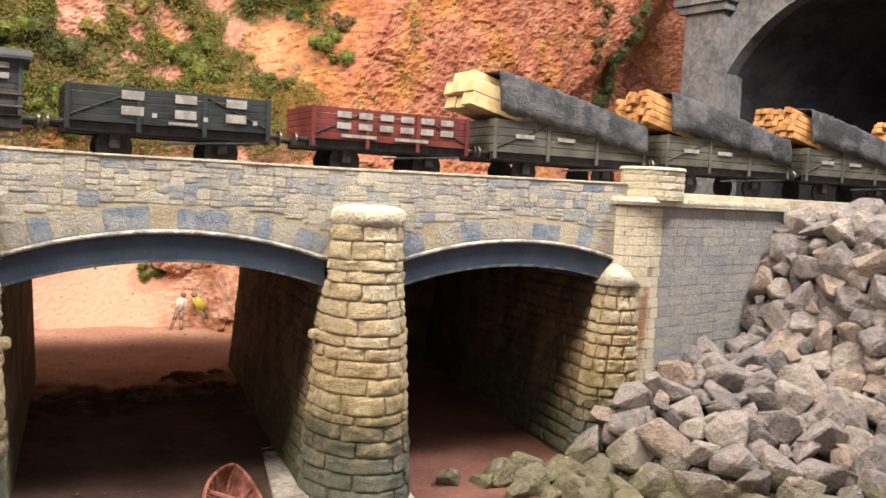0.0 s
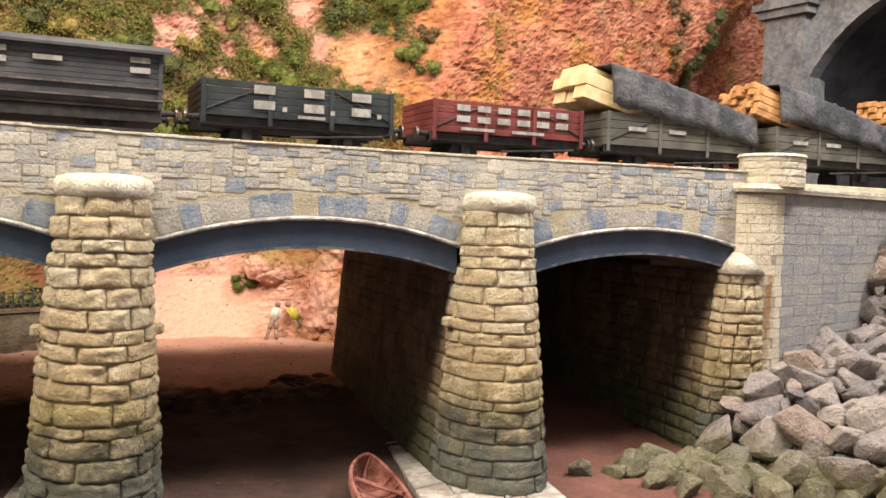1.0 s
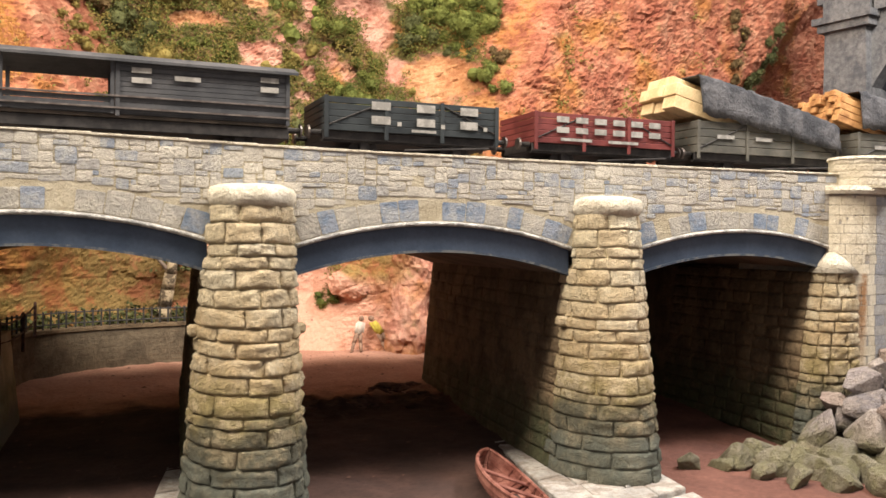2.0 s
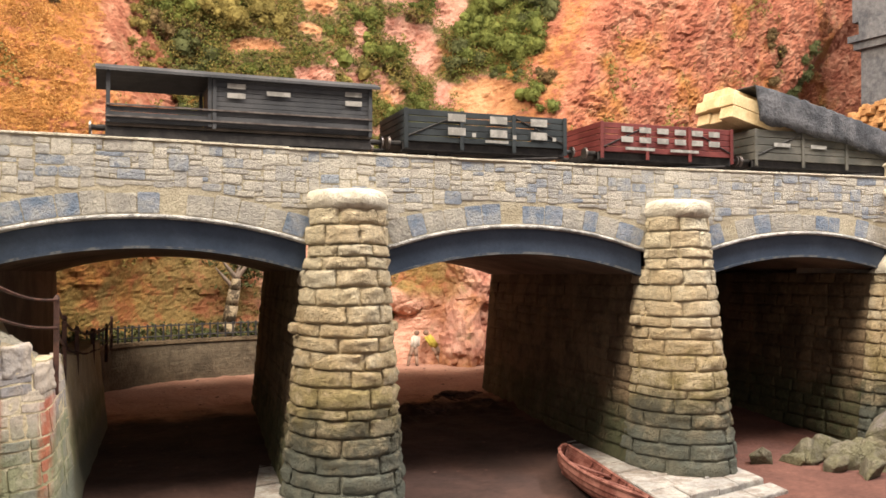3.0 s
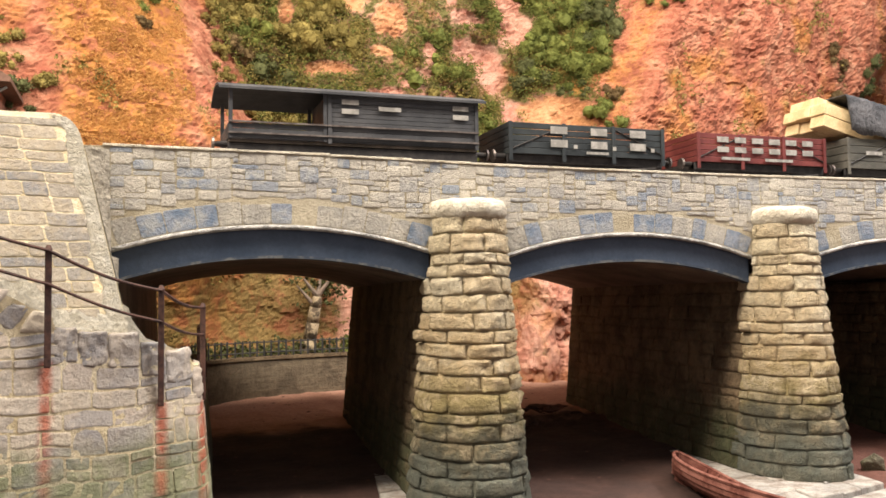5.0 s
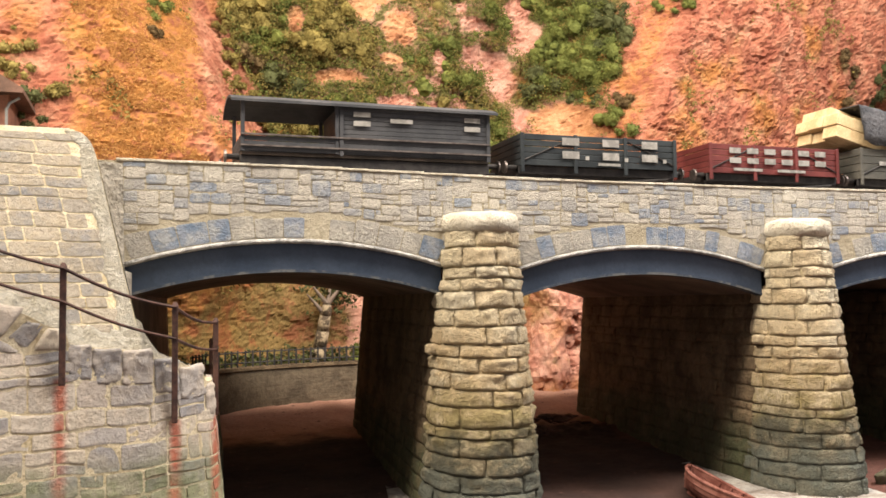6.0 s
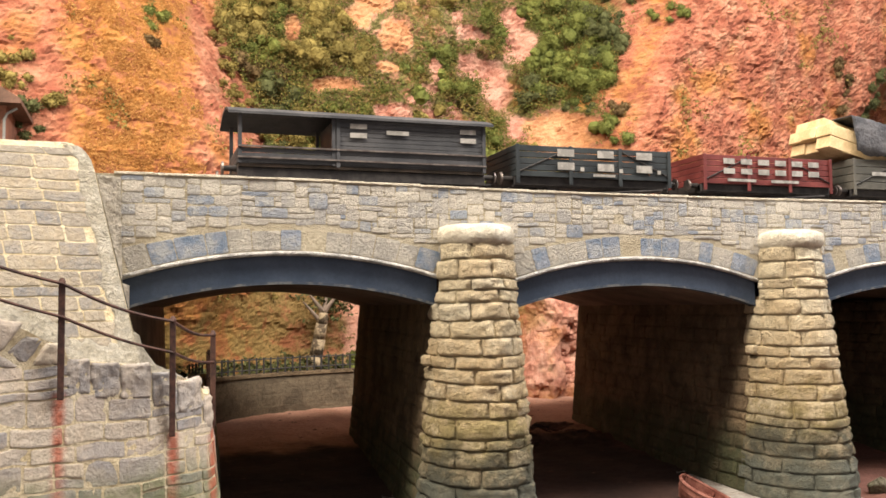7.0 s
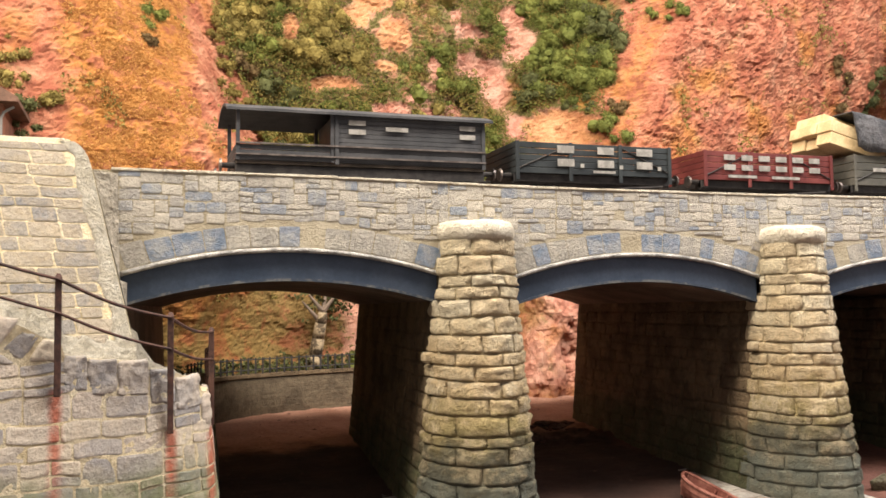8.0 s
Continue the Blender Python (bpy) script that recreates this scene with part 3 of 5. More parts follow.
for v0, v1 in ((7.66, 7.9), (7.9, 8.12), (8.12, 8.34), (8.34, 8.5)):
    for a, b in spans(random.uniform(-0.3, 0), 3.3, 0.4, 0.8):
        stone("stone", tur_at, a, b, v0, v1, 0.02, 0.02, mat_cream if v1 < 8.4 else mat_cap, turret, gap=0.010)
part("turret_top", tube((16.35, 21.05, 8.5), (16.35, 21.05, 8.58), 1.02, 0.97, 28), mat_cap, abut)

# half-round respond under the third arch's end
respond = thing("wall_respond")
tagged(respond, "cream rock-faced half pier against the abutment with pointed cap", "pier", kind="structure")


def resp_at(u, v, d):
    w = 0.52 + 0.13 * (5.0 - v)
    if u < 0:
        return (15.2 - w - d + SLANT * -u, 21.0 - u, v)
    return (15.2 - (w + d) * math.cos(u), 21.0 - (min(w, 0.62) + d) * math.sin(u), v)


ou = [-SIDE, 0, 0.4, 0.8, 1.2, 1.6, 2.0, 2.4]
core = raw("core", [resp_at(u, z, 0) for z in (-0.6, 5.0) for u in ou], [(i, i + 1, len(ou) + i + 1, len(ou) + i) for i in range(len(ou) - 1)], mat_mortar_tide, respond)
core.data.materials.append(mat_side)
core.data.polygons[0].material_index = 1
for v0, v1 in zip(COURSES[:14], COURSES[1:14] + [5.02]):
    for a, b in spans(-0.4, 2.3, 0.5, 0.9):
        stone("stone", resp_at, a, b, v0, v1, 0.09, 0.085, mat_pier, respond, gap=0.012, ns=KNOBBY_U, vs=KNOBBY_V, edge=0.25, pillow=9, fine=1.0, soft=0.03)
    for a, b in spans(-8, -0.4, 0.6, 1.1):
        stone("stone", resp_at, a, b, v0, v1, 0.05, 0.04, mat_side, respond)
bm = bmesh.new()
bmesh.ops.create_cone(bm, cap_ends=True, segments=24, radius1=0.74, radius2=0.24, depth=0.62, matrix=Matrix.Translation((15.2, 20.98, 5.31)))
part("cap_stone", bm, mat_cap, respond, "pointed pale cement cap", smooth=True)

# far wing of the parapet past the turret
bm = box(17.2, 36, 22.3, 22.75, 7.3, 7.86, 0.02)
tagged(part("wall_parapet_far", bm, mat_mortar), "low cream parapet wall beside the track", "parapet", kind="structure")

# ---- left tower and the walled stairs before it ----
tower = thing("wall_tower")
tagged(tower, "battered cream and grey coursed stone wing tower", "tower", kind="structure")
TT = 8.62


def tower_at(u, v, d):
    """u: metres left of the right edge."""
    d += 0.03 * noise.noise((u * 1.2, v * 1.4, 4.0))
    x = -11.72 + (TT - v) * 0.235
    if v > 8.12:
        x -= 0.40 * (1 - math.sqrt(max(0.0, 1 - ((v - 8.12) / 0.51) ** 2)))
    return (x - u, 20.45 - (TT - v) * 0.31 - d, v)


tower_face = lambda u, v, d: (lambda p: (p[0], p[1] - 0.083 * u, p[2]))(tower_at(u, v, d))
nu, nv = 40, 40
verts = [tower_face(12.3 * (i / nu) ** 2, TT * j / nv, -0.001) for j in range(nv + 1) for i in range(nu + 1)]
faces = [(j * (nu + 1) + i, j * (nu + 1) + i + 1, (j + 1) * (nu + 1) + i + 1, (j + 1) * (nu + 1) + i) for j in range(nv) for i in range(nu)]
n = len(verts)
edge = [j * (nu + 1) for j in range(nv + 1)]
verts += [(verts[e][0] - (0.25 if verts[e][2] > 8.5 else 0.0), 27.0, verts[e][2]) for e in edge]
faces += [(edge[j], edge[j + 1], n + j + 1, n + j) for j in range(nv)]
verts.append((-24, 27, TT))
top_row = [nv * (nu + 1) + i for i in range(nu + 1)]
faces.append(tuple(top_row) + (len(verts) - 1, n + nv))
raw("core", verts, faces, mat_bedding, tower)
v = 2.6
while v < TT - 0.12:
    h = random.uniform(0.19, 0.34)
    for a, b in spans(random.uniform(0.18, 0.45), 4.5, 0.34, 0.95):
        stone("stone", wavy(tower_face, 0.025, 8.0), a, b, v, min(v + h, TT - 0.1), random.uniform(0.008, 0.022), 0.010, mat_tower, tower, gap=random.uniform(0.012, 0.022), ns=(0, 0.05, 0.5, 0.95, 1), vs=(0, 0.1, 0.5, 0.9, 1), soft=random.uniform(0.01, 0.06), edge=0.8)
    v += h
verts = []
for j in range(90):
    z = 2.6 + (TT - 0.05 - 2.6) * j / 89
    wide = 0.34 + 0.14 * noise.noise((z * 1.9, 3.0, 1.0)) + 0.08 * noise.noise((z * 6.0, 8.0, 1.0))
    for i in range(9):
        u = wide * i / 8
        verts.append(tower_face(u, z, 0.020 - 0.03 * (i == 8) + 0.022 * noise.fractal((u * 6, z * 5, 7.0), 0.6, 2.0, 3)))
raw("edge_render", verts, [(j * 9 + i, j * 9 + i + 1, j * 9 + 10 + i, j * 9 + 9 + i) for j in range(89) for i in range(8)], mat_render, tower, smooth=True)
bm = bmesh.new()
for a, b in spans(-23, -12.1, 0.9, 1.6):
    add_box(bm, a, b - 0.004, 20.42, 21.6, TT - 0.06, TT + random.uniform(0.0, 0.025), 0.02)
part("coping", bm, mat_cap, tower, "thin pale coping")
verts = []
for j in range(70):
    z = 3.6 + (TOP - 0.02 - 3.6) * j / 69
    for i in range(11):
        s_ = i / 10
        x = (-11.70 + (TT - z) * 0.235) * (1 - s_) + (-11.05 + 0.02 * (TOP - z)) * s_ if z > 5.6 else (-11.70 + (TT - z) * 0.235) * (1 - s_) + (-10.85) * s_
        k = noise.fractal((x * 5, z * 5, 2.0), 0.6, 2.0, 3)
        verts.append((x, 20.62 + 0.37 * s_ - 0.045 * k, z))
part_faces = [(j * 11 + i, j * 11 + i + 1, j * 11 + 12 + i, j * 11 + 11 + i) for j in range(69) for i in range(10)]
raw("joint_mortar", verts, part_faces, mat_joint, tower)
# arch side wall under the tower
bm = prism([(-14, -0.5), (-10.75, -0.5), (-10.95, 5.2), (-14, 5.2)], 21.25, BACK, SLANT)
tagged(part("wall_abutment_left", bm, mat_soffit), "dark brown abutment wall under the arch", "wall", kind="structure")
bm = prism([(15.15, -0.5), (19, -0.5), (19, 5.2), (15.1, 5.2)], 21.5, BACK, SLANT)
tagged(part("wall_abutment_right", bm, mat_soffit), "dark brown abutment wall under the arch", "wall", kind="structure")

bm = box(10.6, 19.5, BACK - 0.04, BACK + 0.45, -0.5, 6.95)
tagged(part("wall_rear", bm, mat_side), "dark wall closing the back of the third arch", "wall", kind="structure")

stair_wall = thing("wall_stairs")
tagged(stair_wall, "curved coursed stone stair wall with broken top, rust streaks and algae", "stair wall", kind="structure")
PLAN = [(-24.0, 13.0), (-14.0, 16.35), (-12.0, 17.0), (-10.6, 17.5), (-10.0, 17.75), (-9.62, 18.1), (-9.38, 18.6), (-9.28, 19.2), (-9.22, 20.5), (-9.0, 24.0), (-8.4, 31.0)]
LEN = [0.0]
for p, q in zip(PLAN, PLAN[1:]):
    LEN.append(LEN[-1] + math.dist(p, q))


def stair_at(u, v, d):
    x = float(np.interp(u, LEN, [p[0] for p in PLAN]))
    y = float(np.interp(u, LEN, [p[1] for p in PLAN]))
    e = 0.05
    dx = float(np.interp(u + e, LEN, [p[0] for p in PLAN]) - np.interp(u - e, LEN, [p[0] for p in PLAN]))
    dy = float(np.interp(u + e, LEN, [p[1] for p in PLAN]) - np.interp(u - e, LEN, [p[1] for p in PLAN]))
    n = math.hypot(dx, dy) or 1.0
    d += 0.10 * (3.5 - v) + 0.03 * noise.noise((u * 1.3, v * 1.5, 2.0))
    return (x + dy / n * d, y - dx / n * d, v)


def u_of(x):
    return float(np.interp(x, [p[0] for p in PLAN], LEN))


def stair_top(u):
    x = float(np.interp(u, LEN, [p[0] for p in PLAN]))
    return float(np.interp(x, [-24, -14, -13.0, -12.46, -12.16, -11.86, -11.8, -10.42, -10.4, -9.9, -9.5, -9.45, -9.2, -8.9],
                           [6.9, 5.75, 4.95, 4.75, 4.56, 4.46, 4.20, 4.03, 3.84, 3.80, 3.62, 3.40, 3.3, 2.9]))


us = sorted(set(list(np.linspace(0, LEN[-1], 90)) + [u_of(x) for x in (-12.46, -12.16, -11.86, -11.8, -10.42, -10.4, -9.5, -9.45)]))
nv = 26
verts = []
for u in us:
    z = stair_top(u) - 0.03
    verts += [stair_at(u, -0.6 + (z + 0.6) * k / nv, 0.008) for k in range(nv + 1)] + [stair_at(u, z, -0.75), stair_at(u, -0.6, -0.75)]
w = nv + 3
faces = [(i * w + k, i * w + w + k, i * w + w + (k + 1) % w, i * w + (k + 1) % w) for i in range(len(us) - 1) for k in range(w)] + [tuple(range(w))[::-1], tuple(range(len(verts) - w, len(verts)))]
raw("core", verts, faces, mat_bedding, stair_wall)
v = -0.1
while v < 5.4:
    h = random.uniform(0.30, 0.48)
    for a, b in spans(u_of(-15.5) + random.uniform(-0.3, 0.3), u_of(-9.22) + 1.4, 0.36, 1.0):
        top = min(stair_top(a + 0.04), stair_top(b - 0.04), stair_top((a + b) / 2))
        x = float(np.interp((a + b) / 2, LEN, [p[0] for p in PLAN]))
        top = top - 0.58 if x > -11.85 else 4.07 + 0.36 * max(0.0, -12.9 - x)
        v1 = min(v + h, top + random.uniform(0.0, 0.05))
        if v1 - v > 0.1:
            if top - v1 < 0.14:
                v1 = top + random.uniform(0.0, 0.06)
            courses = wavy(stair_at, 0.07, 3.0)
            look_ = dict(ns=(0, 0.05, 0.35, 0.65, 0.95, 1), vs=(0, 0.1, 0.5, 0.9, 1), edge=0.75)
            cut = v + (v1 - v) * random.uniform(0.4, 0.6)
            for p, q in (((v, cut), (cut, v1)) if v1 - v > 0.36 and random.random() < 0.35 else ((v, v1),)):
                stone("stone", courses, a, b, p, q, random.uniform(0.010, 0.030), 0.018, mat_wall, stair_wall, gap=random.uniform(0.014, 0.026), soft=random.uniform(0.01, 0.07), **look_)
    v += h


# sloping slabs that edge the upper steps
def crazy(quad):
    """A large irregular stone between four corners given as x and height."""
    (x0, z0), (x1, z1), (x2, z2), (x3, z3) = quad
    at = lambda p, q, d: stair_at(u_of((x0 * (1 - p) + x1 * p) * (1 - q) + (x3 * (1 - p) + x2 * p) * q), (z0 * (1 - p) + z1 * p) * (1 - q) + (z3 * (1 - p) + z2 * p) * q, d)
    stone("slab", at, 0, 1, 0, 1, random.uniform(0.02, 0.045), 0.03, mat_wall, stair_wall, gap=0.03, ns=ROUGH_U, vs=ROUGH_V, soft=0.09)


for quad in (((-13.07, 4.41), (-12.84, 4.33), (-12.46, 4.86), (-12.95, 4.94)), ((-12.77, 4.33), (-12.46, 4.10), (-12.16, 4.56), (-12.46, 4.64)),
             ((-12.39, 4.10), (-11.86, 4.08), (-11.86, 4.48), (-12.16, 4.50)), ((-13.9, 4.75), (-13.1, 4.43), (-12.98, 4.96), (-13.6, 5.32)),
             ((-14.8, 5.1), (-13.95, 4.80), (-13.65, 5.35), (-14.5, 5.68)), ((-13.9, 4.45), (-13.1, 4.12), (-13.1, 4.38), (-13.9, 4.70)), ((-13.05, 4.09), (-12.52, 4.08), (-12.82, 4.30), (-13.05, 4.37))):
    crazy(quad)
# rough rock face along the broken top
DENSE = tuple(i / 14 for i in range(15))
for a, b in ((u_of(-11.84), u_of(-11.45)), (u_of(-11.45), u_of(-10.95)), (u_of(-10.96), u_of(-10.42)), (u_of(-10.41), u_of(-9.95)), (u_of(-9.95), u_of(-9.5)), (u_of(-9.5), u_of(-9.22) + 0.3), (u_of(-9.22) + 0.28, u_of(-9.22) + 1.2)):
    top = stair_top((a + b) / 2) + random.uniform(-0.04, 0.06)
    stone("broken_stone", wavy(stair_at, 0.05, 12.0), a, b, top - 0.62, top, random.uniform(0.02, 0.05), 0.06, mat_wall, stair_wall, gap=0.004, ns=DENSE, vs=DENSE, soft=0.04)
# rough steps and fill behind the wall
fill = thing("stairs")
tagged(fill, "worn cream rubble of broken steps behind the stair wall", "stairs", kind="structure")
verts = []
gx = np.linspace(-17.0, -9.5, 120)
for x in gx:
    for k in range(34):
        t = k / 33
        front = float(np.interp(x, [p[0] for p in PLAN[:6]], [p[1] for p in PLAN[:6]])) + 0.12
        y = front + (20.7 - front) * t
        _, cell = noise.voronoi(Vector((x * 2.3, y * 2.3, 1.0)), distance_metric="DISTANCE")
        lump = 0.16 * noise.noise(cell[0] * 4.7) + 0.09 * noise.fractal((x * 4, y * 4, 2.0), 0.6, 2.0, 3)
        rise = 0.62 * t * min(1.0, max(0.0, (-10.2 - x) * 2))
        verts.append((x, y, stair_top(u_of(x + 0.2)) - 0.06 + max(rise, 0.0) + lump))
faces = [(i * 34 + k, i * 34 + 34 + k, i * 34 + 35 + k, i * 34 + 1 + k) for i in range(len(gx) - 1) for k in range(33)]
raw("rubble_fill", verts, faces, mat_render, fill)
# railing of the stairs
rail = thing("railing")
tagged(rail, "rusty brown iron railing with two wire rails on the stair wall", "railing")
POSTS = [(-14.2, 16.45, 4.2, 6.45), (-11.92, 16.90, 3.5, 5.56), (-10.04, 17.55, 2.68, 4.86), (-9.12, 20.0, 2.5, 4.52), (-9.05, 22.2, 2.4, 4.0), (-8.85, 25.0, 2.2, 3.6), (-8.5, 29.0, 2.0, 3.3), (-8.1, 33.5, 1.9, 3.2), (-7.9, 37.3, 2.0, 3.3)]
for x, y, z0, z1 in POSTS:
    post = part("post", box(x - 0.055, x + 0.055, y - 0.05, y + 0.05, z0, z1, 0.012), mat_rust, rail)
    part("finial", tube((x, y, z1 - 0.02), (x, y, z1 + 0.06), 0.07, 0.03, 8), mat_rust, post)
for drop, r in ((0.04, 0.032), (0.62, 0.03)):
    for p, q in zip(POSTS, POSTS[1:]):
        pts = []
        for i in range(9):
            s = i / 8
            sag = 0.10 * math.sin(math.pi * s) * (1 if drop < 0.1 else 0.7)
            pts.append((p[0] + (q[0] - p[0]) * s, p[1] + (q[1] - p[1]) * s - 0.06, p[3] + (q[3] - p[3]) * s - drop - sag))
        part("rail", sweep(pts, r), mat_rust, rail)

# ---- ground, sea-wall, cliffs ----
PROF_X = [-45, -20, -15, -11, -8.6, -7.0, -5, -2, 1.6, 4.5, 6.5, 8, 9.5, 11, 13, 15.4, 21, 28, 31.6, 34, 37, 42, 60]
PROF_HI = [33, 35.2, 36.0, 36.9, 39.2, 42.0, 44.1, 43.8, 44.5, 44.9, 45.4, 45.6, 45.3, 44.4, 42.2, 40.1, 41.0, 43.0, 44.5, 47, 48, 49, 50]
PROF_MID = [31, 32, 34.5, 36.0, 38.0, 40.5, 42.0, 42.4, 43.6, 44.0, 42.0, 40.4, 40.2, 39.8, 39.0, 38.6, 38.5, 40, 42, 44, 45, 46, 47]
PROF_LOW = [30, 31, 33, 35.4, 37.4, 39.6, 41.0, 41.6, 41.9, 42.0, 41.8, 40.3, 39.6, 39.2, 38.5, 38.0, 37.8, 39, 41, 42, 43, 44, 45]


def cliff_y(x, z):
    if z > 4:
        half = 10.3
        x = 4 + (x - 4) * half / (half + 0.42 * (min(max(z, 11), 24) - 16) * min(1.0, (z - 4) / 6))
    lo, mi, hi = (float(np.interp(x, PROF_X, p)) for p in (PROF_LOW, PROF_MID, PROF_HI))
    if z < 3.2:
        y = lo + (mi - lo) * max(0, z - 0.4) / 2.8
    else:
        y = mi + (hi - mi) * (z - 3.2) / 12.8
        if z > 16:
            y = hi + (z - 16) * 0.16
    return y


def ground_z(x, y):
    z = float(np.interp(y, [-30, 18, 22, 28, 34, 38, 41, 60], [-0.8, -0.52, -0.44, -0.12, 0.14, 0.40, 0.52, 0.6]))
    return z


NX, NZ = 760, 320
verts = []
for j in range(NZ + 1):
    z = -0.1 + 33.4 * j / NZ
    for i in range(NX + 1):
        x = -32 + 80.0 * i / NX
        y = cliff_y(x, z)
        sandy = max(0.0, 1 - abs(x - 2.6) / 5.0) * max(0.0, 1 - (z + 1.1 * max(0, x - 3.6)) / 7)
        k = 1 - min(1.0, sandy * 5.0)
        big = noise.fractal((x * 0.16, z * 0.10, 3.1), 0.8, 2.1, 4)
        wx, wz = x + 0.5 * noise.noise((x * 0.7, z * 0.7, 1.0)), z + 0.5 * noise.noise((x * 0.7, z * 0.7, 7.0))
        _, cell = noise.voronoi(Vector((wx * 0.55, wz * 0.9, 0.0)), distance_metric="DISTANCE")
        chunk = noise.noise(cell[0] * 5.3)
        _, cell = noise.voronoi(Vector((wx * 1.7, wz * 2.9, 4.0)), distance_metric="DISTANCE")
        chip = noise.noise(cell[0] * 3.7)
        grit = noise.fractal((x * 2.4, z * 4.0, 5.0), 0.5, 2.0, 4)
        calm = 0.4 if z < 7.5 or x < -8.5 else 0.7
        y -= k * (0.8 * big + calm * (0.24 * chunk + 0.15 * chip + 0.12 * grit)) + 0.04 * grit
        verts.append((x, y, z + 0.05 * k * calm * grit))
w = NX + 1
faces = [(j * w + i, j * w + i + 1, (j + 1) * w + i + 1, (j + 1) * w + i) for j in range(NZ) for i in range(NX)]

# bare places among the green of the gully: x, z, half width, half height
OCHRE = [(0.1, 20.3, 0.8, 0.7), (2.1, 19.4, 0.9, 0.9), (1.0, 21.2, 0.9, 0.6), (-3.5, 19.2, 0.4, 0.7), (-1.0, 16.4, 1.1, 0.3), (-2.2, 16.2, 0.4, 0.3), (10.9, 14.3, 1.4, 1.4), (12.2, 12.8, 0.7, 0.5), (1.6, 17.6, 0.6, 0.3)]
BARE = [(7.5, 18.4, 1.6, 0.7), (8.5, 17.1, 0.8, 1.2), (9.8, 20.2, 0.6, 1.3), (6.9, 20.3, 1.2, 0.4), (9.5, 21.4, 0.7, 0.7), (5.9, 21.1, 0.3, 0.3), (4.4, 17.9, 0.4, 0.4), (4.0, 16.7, 0.6, 0.3), (4.5, 17.4, 0.3, 0.3), (3.4, 15.9, 0.7, 0.25),
        (1.8, 15.0, 1.1, 0.55), (1.4, 14.0, 0.6, 0.5), (4.1, 15.3, 0.8, 0.25), (5.5, 15.3, 0.5, 0.6), (6.2, 14.7, 0.8, 0.5), (4.4, 14.3, 0.4, 0.4), (4.1, 13.1, 0.5, 0.25), (5.6, 12.5, 0.9, 0.3), (10.3, 20.2, 0.5, 0.7), (9.3, 14.8, 0.8, 0.8)]


def spot(rows, x, z):
    """Below 1 inside one of the spots, with a ragged edge."""
    return min(((x - a) / rx) ** 2 + ((z - c) / rz) ** 2 for a, c, rx, rz in rows) + 0.7 * noise.noise((x * 1.7, z * 1.7, 3.0)) + 0.4 * noise.noise((x * 4.5, z * 4.5, 8.0))


def open_ground(x, z):
    """Below 1 where the slope is bare."""
    return spot(OCHRE + BARE, x, z) - 0.2


def gully_edge(x, z):
    """Above 0 inside the green gully, in metres from its edge."""
    left = float(np.interp(z, [8, 12, 14, 18, 22, 26], [-5.5, -5.3, -5.1, -6.9, -7.7, -8.6]))
    right = float(np.interp(z, [8, 12, 15.3, 22, 26], [11.6, 12.1, 12.8, 15.2, 16.6]))
    return min(x - left, right - x) + 0.6 * noise.noise((x * 0.9, z * 0.9, 5.0))


cover, yellow = [], []
for x, y, z in verts:
    inside = min(1.0, max(0.0, gully_edge(x, z) * 1.6)) * min(1.0, max(0.0, (z - 8.5) / 1.5)) if -10 < x < 18 else 0.0
    cover.append(inside * min(1.0, max(0.0, open_ground(x, z) - 0.8) * 2.5) if inside else 0.0)
    yellow.append(min(1.0, max(0.0, 1.25 - spot(OCHRE, x, z)) * 3) if -5 < x < 14 and z > 11 else 0.0)


m, nt, b, vec = nodes_of("red_sandstone_scenery")
xyz = axes(nt, vec)
flat = nt.nodes.new("ShaderNodeVectorMath")
flat.operation = "MULTIPLY"
flat.inputs[1].default_value = (1.0, 1.0, 1.1)
nt.links.new(vec, flat.inputs[0])
n1, n2, n3 = noise_node(nt, vec, 0.22, 5), noise_node(nt, flat.outputs[0], 0.9, 8, 0.7), noise_node(nt, flat.outputs[0], 6.5, 6, 0.75)
red = ramp_node(nt, between(nt, n2, 0.3, 0.7), [(0.0, (0.27, 0.085, 0.052)), (0.45, (0.38, 0.148, 0.088)), (0.75, (0.46, 0.205, 0.125)), (1.0, (0.51, 0.265, 0.165))])
ochre = ramp_node(nt, between(nt, n2, 0.3, 0.7), [(0.0, (0.29, 0.115, 0.040)), (0.5, (0.39, 0.17, 0.045)), (1.0, (0.46, 0.22, 0.060))])
moss = ramp_node(nt, n3, [(0.3, (0.12, 0.10, 0.03)), (0.7, (0.30, 0.22, 0.08))])
shift = math_node(nt, "MULTIPLY", math_node(nt, "SUBTRACT", n1, 0.5), 9.0)
near = math_node(nt, "ADD", xyz[0], math_node(nt, "MULTIPLY", shift, 0.3))
west = math_node(nt, "MULTIPLY", between(nt, near, -8.2, -9.2), between(nt, near, -14.0, -12.6))
smear = noise_node(nt, flat.outputs[0], 1.8, 8, 0.75)
col = blend(nt, math_node(nt, "MULTIPLY", west, math_node(nt, "MULTIPLY_ADD", between(nt, smear, 0.4, 0.56), 0.75, 0.22)), red, ochre)
gully = math_node(nt, "ABSOLUTE", math_node(nt, "SUBTRACT", xyz[0], 3.5))
gully = between(nt, math_node(nt, "ADD", gully, math_node(nt, "MULTIPLY", shift, 0.25)), 9.5, 7.0)
rosy = ramp_node(nt, between(nt, n2, 0.3, 0.7), [(0.0, (0.38, 0.16, 0.11)), (0.5, (0.55, 0.29, 0.21)), (1.0, (0.62, 0.38, 0.285))])
